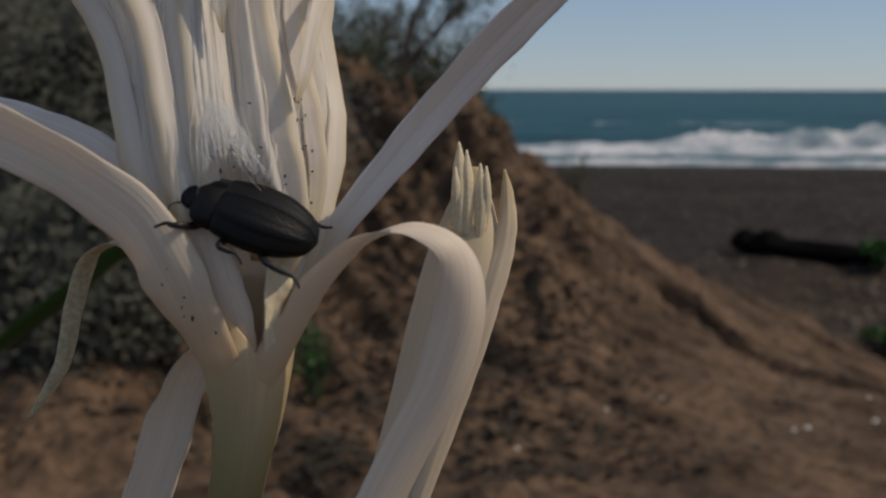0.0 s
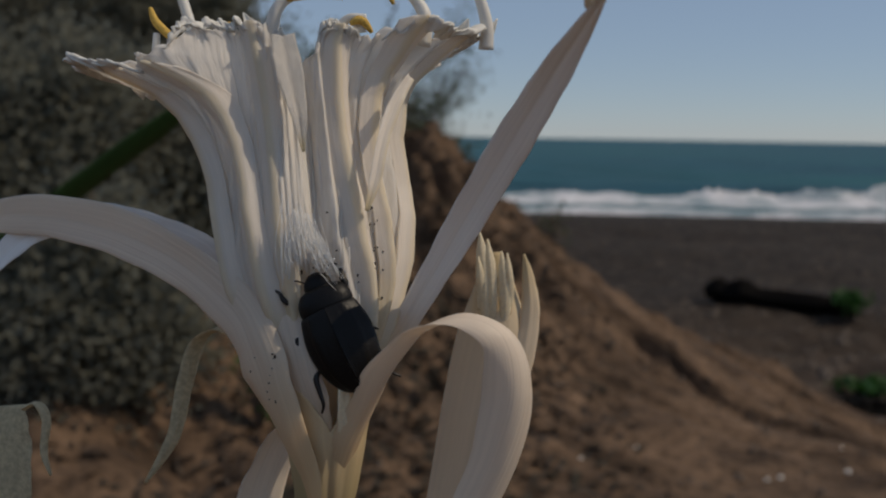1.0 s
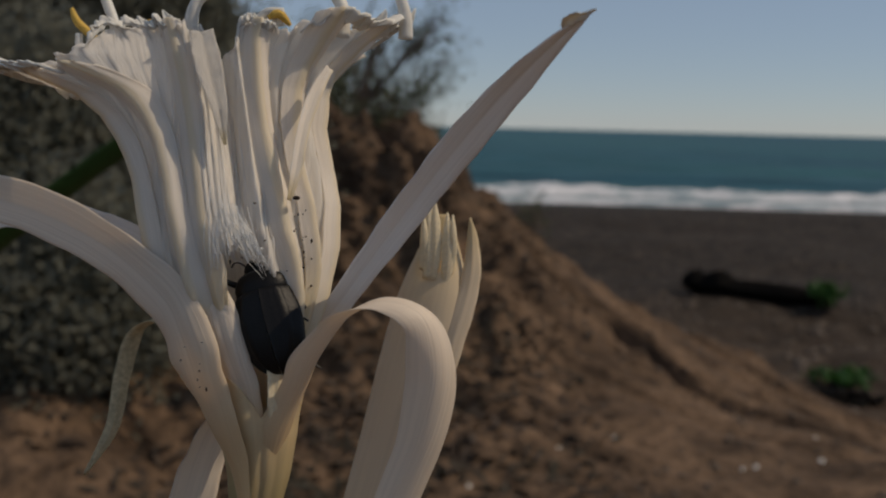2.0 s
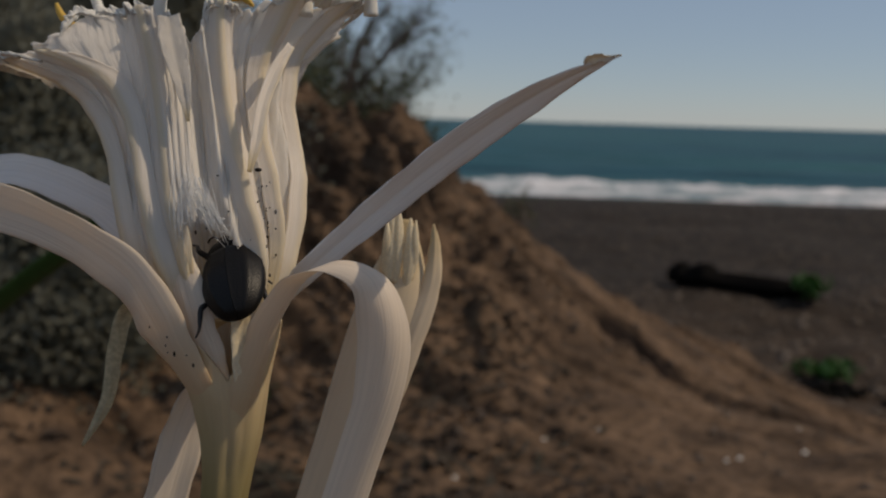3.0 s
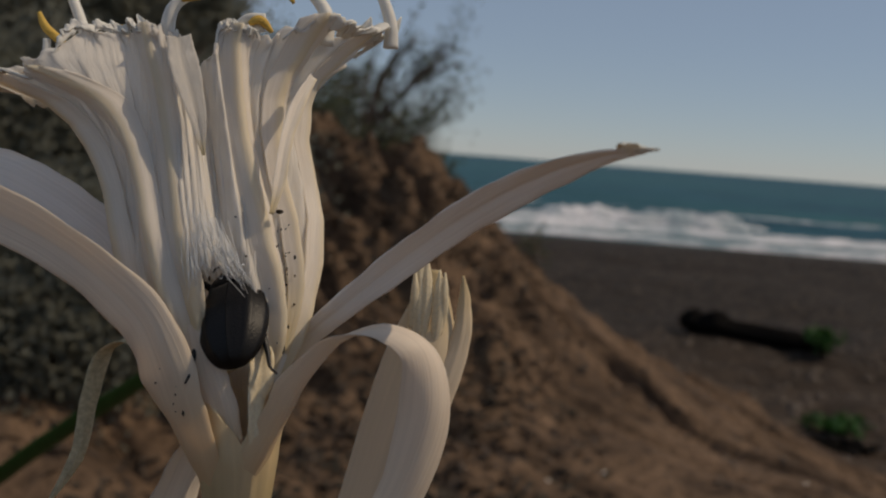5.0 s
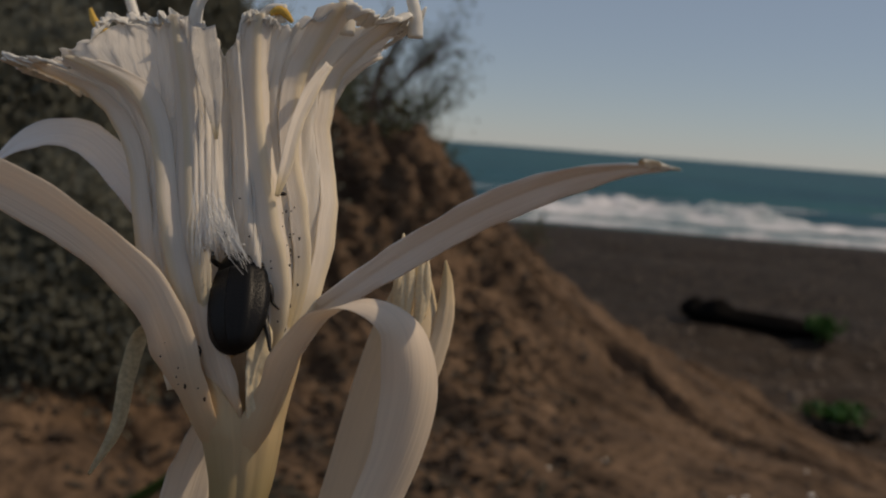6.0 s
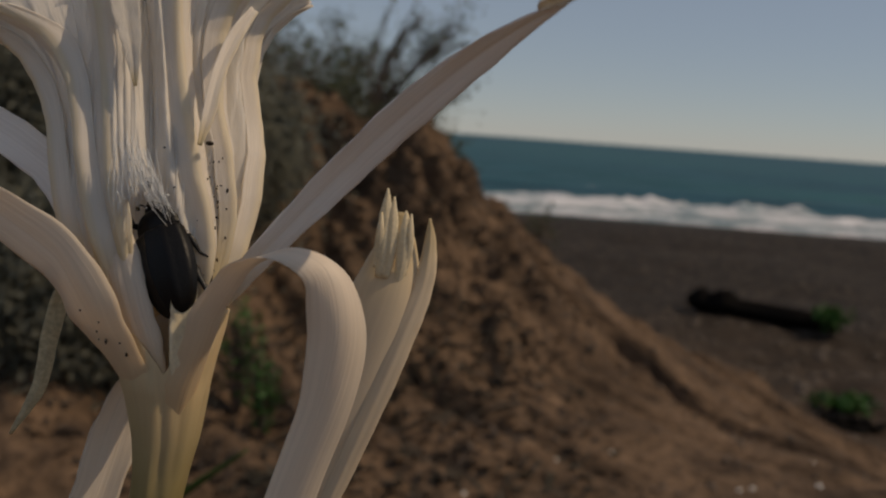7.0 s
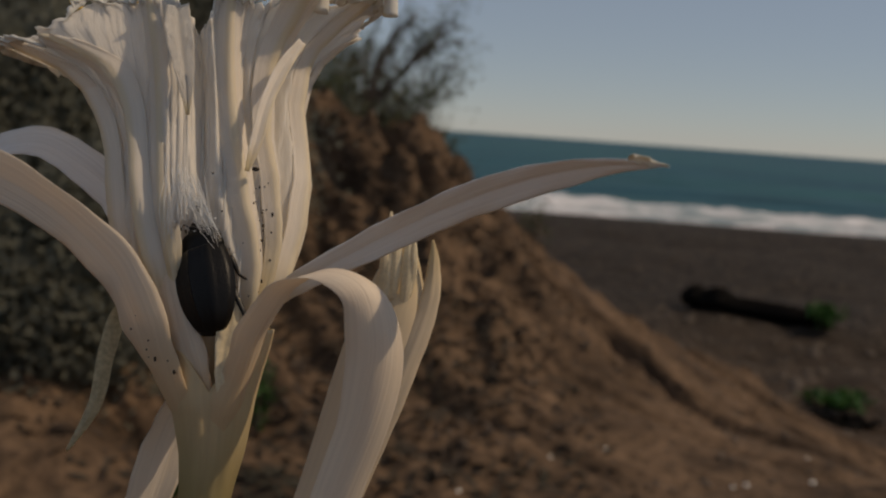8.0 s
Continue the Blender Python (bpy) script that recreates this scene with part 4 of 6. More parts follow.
arch_tepal = part("tepal", blade([(0.2, -1.2, -14.0, 1.6, 0.71, 0.7, 0, -0.4), (1.4, -2.5, -7.0, 3.6, 0.71, 0.7, 0, -0.5), (2.7, -3.5, -3.0, 4.2, 0.71, 0.7, 0, -0.6), (4.2, -4.2, 0.5, 3.9, 0.70, 0.71, 0, -0.75), (5.5, -5.1, 3.4, 4.1, 0.66, 0.75, 0, -0.8), (6.9, -6.2, 6.4, 4.4, 0.62, 0.78, 0, -0.8), (9.2, -7.6, 9.5, 4.6, 0.56, 0.82, 0.05, -0.55), (11.8, -9.0, 12.0, 5.2, 0.5, 0.83, 0.14, -0.15), (16.6, -9.9, 13.4, 5.3, 0.44, 0.84, 0.22, 0.25), (21.0, -10.5, 11.4, 6.2, 0.62, 0.76, 0.1, 0.6), (22.6, -10.0, 5.9, 6.8, 0.8, 0.55, 0.15, 0.66), (21.4, -8.5, -1.2, 6.4, 0.9, 0.32, 0.15, 0.6), (18.6, -6.7, -8.5, 5.8, 0.93, 0.2, 0.15, 0.5), (14.6, -4.7, -18.0, 5.6, 0.93, 0.2, 0.15, 0.4), (10.2, -3, -28, 4.2, 0.93, 0.2, 0.15, 0.3)], PIV_ARCH, 96, 19, keel=-0.06, seed=3), M_ARCH, flower, "reflexed white tepal arching over and hanging down")
arch_tepal.matrix_basis = Matrix.Translation(Vector(PIV_ARCH) * 0.001)
PIV_LEFT = (-5.2, -5.3, 5.47)
left_tepal = part("tepal", blade([(-2.2, -1.4, -14.0, 1.8, 0.74, -0.67, 0, -0.36), (-3.1, -2.6, -7.0, 3.8, 0.74, -0.67, 0, -0.36), (-4.4, -3.7, -3.0, 6.0, 0.76, -0.65, 0.05, -0.34), (-5.5, -4.25, 0.5, 7.2, 0.78, -0.6, 0.12, -0.32), (-6.7, -4.8, 3.6, 7.7, 0.8, -0.52, 0.22, -0.28), (-7.7, -5.2, 6.8, 7.8, 0.8, -0.44, 0.36, -0.24), (-9.0, -5.3, 10.2, 7.4, 0.72, -0.38, 0.55, -0.2), (-10.8, -5.0, 13.6, 6.9, 0.62, -0.26, 0.7, -0.1), (-14.8, -4.5, 17.5, 6.5, 0.5, -0.2, 0.8, 0.05), (-19.6, -4.0, 21.3, 6.3, 0.42, -0.2, 0.86, 0.12), (-25.4, -3.4, 24.7, 6.3, 0.36, -0.2, 0.9, 0.16), (-32.1, -2.4, 27.7, 6.3, 0.25, -0.2, 0.94, 0.16), (-41.2, -1.0, 30.4, 6.0, 0.1, -0.2, 0.95, 0.16), (-50.3, 0.0, 31.6, 4.6, 0.0, -0.2, 0.95, 0.16), (-58.5, 0.8, 31.6, 0.8, 0.0, -0.2, 0.95, 0.16)], PIV_LEFT, 72, 17, keel=0.1, seed=4), M_ARCH, flower, "broad white tepal spreading sideways")
left_tepal.matrix_basis = Matrix.Translation(Vector(PIV_LEFT) * 0.001)
PIV_REAR = (-12.9, 4.0, 15.37)
rear_tepal = part("tepal", blade([(-5.6, -1.0, 3.0, 2.4, 0.8, 0.1, 0.5), (-10.7, 2.0, 11.3, 4.4, 0.8, 0.1, 0.5), (-14.8, 6.0, 18.1, 5.4, 0.75, 0.1, 0.6), (-18.9, 9.0, 23.2, 5.6, 0.62, 0.15, 0.75), (-22.8, 10.0, 26.3, 5.5, 0.52, 0.2, 0.82), (-27.8, 11.0, 29.6, 5.3, 0.42, 0.25, 0.87), (-33.0, 12.0, 32.3, 5.2, 0.25, 0.3, 0.92), (-37.1, 12.5, 33.3, 5.0, 0.0, 0.35, 0.94), (-42.0, 12.8, 32.8, 4.6, -0.2, 0.4, 0.9), (-47.0, 12.8, 30.2, 3.4, -0.4, 0.4, 0.82), (-51.0, 12.6, 26.2, 0.8, -0.5, 0.4, 0.72)], PIV_REAR, 60, 15, seed=5), M_TEPAL, flower, "white tepal arching behind the corona")
rear_tepal.matrix_basis = Matrix.Translation(Vector(PIV_REAR) * 0.001)
part("tepal", blade([(-5, 4, 1, 3.0, 0.5, 0.5, 0.5), (-9.2, 8.0, 6.0, 3.2, 0.5, 0.5, 0.5), (-13.9, 12.1, 8.9, 3.4, 0.3, 0.7, 0.5), (-18.4, 16.1, 9.7, 3.2, 0.2, 0.8, 0.2), (-22.4, 18.1, 7.3, 2.8, 0.6, 0.7, 0.2), (-24.4, 18.0, 1.0, 2.4, 0.9, 0.4, 0.1), (-25.9, 18.0, -6.5, 2.0, 0.9, 0.3, 0.1), (-29.9, 17.9, -13.4, 0.5, 0.9, 0.3, 0.2)], (0, 0, 0), 56, 11, seed=6), M_WITHER, flower, "narrow withered tepal curling downwards")
part("tepal", blade([(-0.5, 4.0, -4, 3.5, 0.8, 0.2, 0.3), (-3.0, 7.0, -1.4, 4.2, 0.6, 0.5, 0.4), (-6.6, 8.2, -2.6, 5.4, 0.75, 0.55, 0.3), (-9.6, 8.0, -8.2, 6.2, 0.8, 0.55, 0.25), (-12.6, 7.4, -18.3, 6.0, 0.85, 0.45, 0.2), (-16.4, 6.8, -30.5, 5.4, 0.85, 0.45, 0.2)], (0, 0, 0), 50, 13, cup=-0.35, seed=7), M_ARCH, flower, "reflexed white tepal hanging behind the tube")
part("tepal", blade([(-0.5, -2.4, -6.0, 2.2, 0.95, -0.2, 0.1), (-0.75, -3.6, -1.5, 3.3, 0.95, -0.2, 0.1), (-1.7, -4.4, 2.5, 4.2, 0.9, -0.2, 0.2), (-3.2, -4.8, 7.0, 4.6, 0.88, -0.15, 0.25), (-4.7, -4.2, 12.0, 4.4, 0.85, -0.1, 0.3), (-6.4, -2.4, 17.0, 2.4, 0.85, -0.1, 0.3)], (0, 0, 0), 36, 11, cup=-0.2, seed=8), M_ARCH, flower, "pale inner margin of the throat")


def throat_bits():
    rng = random.Random(77)
    bm = bmesh.new()
    for k in range(46):
        h = rng.uniform(1, 27)
        phi = rng.gauss(0.74, 0.12) if k < 26 else rng.gauss(-0.45, 0.16) if k < 38 else rng.gauss(0.1, 0.3)
        if k < 26:
            h = rng.uniform(9, 25)
        elif k < 38:
            h = rng.uniform(4, 17)
        else:
            h = rng.uniform(17, 23)
        r = float(np.interp(h, (-4, 0, 5, 10, 16, 20, 24, 33), (4.3, 5.3, 7.2, 9.6, 11.6, 12.8, 13.6, 15.0))) + (1.3 if 26 <= k < 38 else -0.6)
        p = Vector(((-0.125 * h if h < 8 else -1.0 - 0.21 * (h - 8)) + r * math.sin(phi), 0.34 * h - r * math.cos(phi) * 0.85 - 0.2, h)) * 0.001
        if 26 <= k < 38:
            h, phi = rng.uniform(-1, 8), rng.gauss(-0.7, 0.16)
            r = float(np.interp(h, (-4, 0, 4, 8, 10), (5.0, 5.9, 7.2, 8.8, 9.6))) + 0.2
            p = Vector((-1.15 + r * math.sin(phi), 0.2 * (h + 3) - r * math.cos(phi) * 0.93, h)) * 0.001
        lump(bm, p, rng.uniform(0.00006, 0.00022) * (1.5 if k % 9 == 0 else 1.0), rng, rng.uniform(0.5, 2.4))
    for k in range(30):
        if k < 16:
            h = rng.uniform(5, 26)
            p = cup_at(h, math.radians(rng.gauss(52 - 0.35 * (h - 5), 8.0)), 0.35)
        else:
            z = rng.uniform(1, 10)
            p = Vector((-3.0 - 0.42 * z + rng.gauss(0, 1.3), -6.2 + 0.1 * abs(z - 5), z)) * 0.001
        lump(bm, p, rng.uniform(0.00006, 0.00019), rng, rng.uniform(0.5, 2.2))
    for x, y, z, r in ((4.6, -1.9, 26.3, 0.55), (-0.4, -3.2, 25.6, 0.2)):
        lump(bm, Vector((x, y, z)) * 0.001, r * 0.001, rng, 0.6)
    part("frass_speck", bm, M_SPECK, flower, "dark grains of frass stuck to the flower")["kind"] = "stuff"
    bm = bmesh.new()
    for k in range(110):
        f = rng.random()
        b = Vector((-5.2 + 7.0 * f + rng.gauss(0, 0.3), -5.6 + rng.uniform(-0.4, 0.4), 17.2 + 2.4 * math.sin(f * math.pi) + rng.gauss(0, 0.7)))
        a = Vector((-5.6 + 3.4 * f + rng.gauss(0, 0.5), -4.0 + rng.uniform(-0.5, 0.3), 22.5 + rng.uniform(0, 5.5) * (1 - 0.4 * f)))
        m = (a + b) / 2 + Vector((rng.gauss(0, 0.25), -0.35, -rng.uniform(0.0, 0.5)))
        tube([(*a, 0.024), (*m, 0.036), (*b, 0.024)], 6, 4, into=bm)
    for k in range(30):
        a = Vector((rng.uniform(-5.5, 0.5), -5.2 + rng.uniform(-0.4, 0.2), rng.uniform(18.6, 22)))
        b = a + Vector((rng.uniform(0.6, 2.6), rng.uniform(-0.3, 0.3), rng.uniform(-1.4, 0.8)))
        tube([(*a, 0.012), (*((a + b) / 2 + Vector((0, -0.1, -0.2))), 0.02), (*b, 0.012)], 5, 3, into=bm)
    for k in range(14):
        rng2 = random.Random(300 + k)
        a = Vector((rng2.uniform(-5, 1.0), -5.0, rng2.uniform(17.5, 22)))
        lump(bm, a * 0.001, rng2.uniform(0.00012, 0.0003), rng2, rng2.uniform(0.4, 1.0))
    part("silk_thread", bm, M_SILK, flower, "fine white silk threads spun in the throat")["kind"] = "stuff"
    part("torn_flap", blade([(2.0, -4.5, -1.4, 0.7, 1, 0.3, 0), (2.3, -5.0, 0.8, 1.5, 1, 0.3, 0.1), (2.6, -5.1, 4.5, 2.2, 1, 0.4, 0.1), (3.0, -5.0, 6.6, 2.9, 1, 0.4, 0.1), (3.0, -4.7, 9.4, 2.9, 1, 0.4, 0.1), (2.8, -4.5, 10.1, 1.7, 1, 0.4, 0.3)], (0, 0, 0), 30, 11, ripple=0.6, seed=9), M_TIP, flower, "torn pale yellow flap in the throat")


throat_bits()


# ---------------------------------------------------------------- the bud behind
bud = tagged(new("flower_bud"), "pale closed sea daffodil bud with split pointed tips", "bud")


def bud_parts():
    part("bud_body", tube([(-4.0, 2.5, 0.8, 0.8), (-4.7, 2.5, -5, 3.3), (-5.9, 2.5, -12, 5.2), (-9.0, 2.5, -22, 5.5), (-13.2, 2.5, -34, 4.9), (-18.6, 3, -48, 4.0), (-31, 5, -85, 2.8)], 60, 26, lobes=3, depth=0.10), M_BUD, bud)
    part("tepal", blade([(0.05, 0, 0, 0.35, 1, 0, 0.2), (0.2, -0.5, -4, 2.0, 1, 0, 0.2), (-0.5, -1.6, -10, 3.0, 1, 0, 0.25), (-3.6, -2.6, -19, 3.4, 1, 0, 0.28), (-8.4, -2.6, -31, 3.4, 1, 0, 0.3), (-15.0, -1.5, -47, 2.6, 1, 0, 0.3)], (0, 0, 0), 50, 11, seed=12), M_BUD, bud, "loose outer tepal of the bud")
    for k, (x, z, w, ln) in enumerate(((-6.2, 4.1, 2.0, 13), (-5.2, 2.9, 1.6, 12), (-3.4, 0.9, 1.7, 11), (-2.6, 0.5, 1.1, 9), (-6.9, 0.5, 1.1, 8))):
        part("tip", blade([(x, -1.6 - 0.2 * k, z, 0.25, 1, 0, 0), (x - 0.1, -2.0 - 0.2 * k, z - ln * 0.3, w, 1, 0, 0.1), (x - 0.3, -2.2, z - ln * 0.65, w * 1.15, 1, 0, 0.1), (x - 0.8, -1.6, z - ln, w * 0.6, 1, 0, 0.1)], (0, 0, 0), 20, 9, seed=20 + k), M_TIP, bud, "split dry pointed tip")


bud_parts()

# ---------------------------------------------------------------- a wilted flower low beside it
wilted_flower = tagged(new("wilted_flower"), "withered pale sea daffodil flower hanging beside the stalk", "flower")
part("tepal", blade([(0, 0, 2, 5.5, 1, 0, 0), (0.3, -0.6, -3, 7.0, 1, 0, 0), (0.2, -0.5, -12, 7.4, 1, 0, 0), (-0.5, 0, -24, 6.0, 1, 0, 0)], (0, 0, 0), 30, 13, cup=-0.4, seed=31), M_WITHER, wilted_flower)
part("tepal", blade([(2.5, -1, 1.6, 1.0, 0.6, 0.6, 0), (4.6, -1.2, 2.4, 1.3, 0.6, 0.6, 0), (5.8, -1.2, 0.2, 1.2, 0.8, 0.4, 0), (5.4, -1, -4.0, 1.0, 0.8, 0.4, 0), (6.3, -1, -7.2, 0.4, 0.8, 0.4, 0)], (0, 0, 0), 30, 9, seed=32), M_WITHER, wilted_flower, "thin curled withered tepal")
part("pedicel", tube([(-0.5, 0, -22, 2.8), (2, 3, -60, 2.6), (8, 20, -200, 3.5), (14, 40, -420, 4)], 30, 12), M_BLADE, wilted_flower)


# ---------------------------------------------------------------- strap leaves
def strap_leaf(rows, label, seed):
    foot = rows[0][:3]
    ob = link("strap_leaf", blade(rows, foot, 50, 11, thick=0.8, cup=0.25, keel=0.2, ripple=0.1, seed=seed), M_BLADE)
    ob.matrix_world = Matrix.Translation(Vector(foot) * 0.001)
    return tagged(ob, label, "leaf", "strap leaves of the plant")


swaying_leaf = strap_leaf([(-500, 470, 840, 18, 0.6, -0.4, 0.5), (-430, 478, 1120, 18, 0.6, -0.4, 0.5), (-322, 484, 1334, 16.9, 0.6, -0.4, 0.6), (-229, 494, 1422, 15.6, 0.5, -0.3, 0.75), (-159, 502, 1477, 13.0, 0.5, -0.3, 0.8), (-109, 512, 1516, 2.1, 0.5, -0.3, 0.8)], "green strap-shaped leaf rising beside the flower", 41)

# ---------------------------------------------------------------- the beetle
beetle = tagged(new("beetle"), "matt black beetle with ribbed wing cases sitting in the flower's throat", "beetle")


def shell(rows, into=None, rib=0, rib_h=0.0, flat=0.55, belly=0.35, n=40, sides=48):
    """A domed body along z: rows of z and half width; the back bulges to -y and may carry lengthwise ribs."""
    c = smooth_line(rows, n)
    bm = bmesh.new()
    rings = []
    for z, w in c:
        w = max(w, 0.02)
        ring = []
        for j in range(sides):
            g = 2 * math.pi * j / sides
            x, y = math.sin(g) * w, -math.cos(g) * w * (flat if math.cos(g) > 0 else belly)
            k = 1.0
            if rib and math.cos(g) > 0.1:
                k += rib_h * max(0, math.cos(rib * g)) ** 4 * min(1, w / 2)
                if abs(g) < 0.07 or abs(g - 2 * math.pi) < 0.07:
                    k -= 0.03
            ring.append(Vector((x * k, y * k, z)) * 0.001)
        rings.append(ring)
    vs = add_grid(bm, rings, closed=True)
    bm.faces.new(vs[0])
    bm.faces.new(vs[-1][::-1])
    bmesh.ops.recalc_face_normals(bm, faces=bm.faces)
    return bm


def beetle_parts():
    case_rows = [(-7.8, 0.1), (-7.2, 1.8), (-5.8, 3.0), (-3.4, 3.9), (-0.6, 4.15), (1.6, 3.8), (2.9, 3.4), (3.1, 2.7)]
    for side in (-1, 1):
        bm = shell(case_rows, rib=10, rib_h=0.09, flat=0.72)
        bmesh.ops.bisect_plane(bm, geom=bm.verts[:] + bm.edges[:] + bm.faces[:], plane_co=(side * 0.00003, 0, 0), plane_no=(side, 0, 0), clear_inner=True)
        part("wing_case", bm, M_BEETLE, beetle, "black wing case with raised lengthwise ribs")
    part("pronotum", shell([(2.9, 3.2), (3.3, 3.4), (4.4, 3.3), (5.4, 2.7), (5.8, 2.0)], flat=0.6), M_BEETLE, beetle)
    head = part("head", shell([(5.6, 1.7), (6.2, 1.75), (7.0, 1.4), (7.6, 0.6), (7.7, 0.1)], flat=0.55, n=20, sides=24), M_BEETLE, beetle)
    for sx in (-1, 1):
        part("antenna", tube([(sx * 1.2, 0.0, 6.8, 0.12), (sx * 2.0, -0.2, 7.6, 0.10), (sx * 2.7, 0.0, 7.8, 0.11), (sx * 3.2, 0.3, 7.5, 0.14)], 20, 7), M_LEG, head)
        for z0, kx, kz, fx, fz in ((4.2, 4.2, 5.8, 4.6, 7.2), (1.2, 4.8, 1.2, 5.0, -0.8), (-1.6, 4.6, -3.8, 5.2, -7.2)):
            tuck = 0.72 if sx > 0 else 1.0
            kx, fx = kx * tuck, fx * tuck
            fy = 0.0 if sx < 0 else 1.7
            part("leg", tube([(sx * 1.8, 1.2, z0, 0.5), (sx * 3.0, 1.0, (z0 + kz) / 2, 0.46), (sx * kx, fy * 0.5, kz, 0.38), (sx * (kx + fx) / 2 + sx * 0.1, fy * 0.7, (kz + fz) / 2, 0.32), (sx * fx, fy, fz, 0.2), (sx * (fx + 0.7), fy + 0.4, fz - 0.9 if fz < 5 else fz + 0.9, 0.12)], 26, 8), M_LEG, beetle)


beetle_parts()

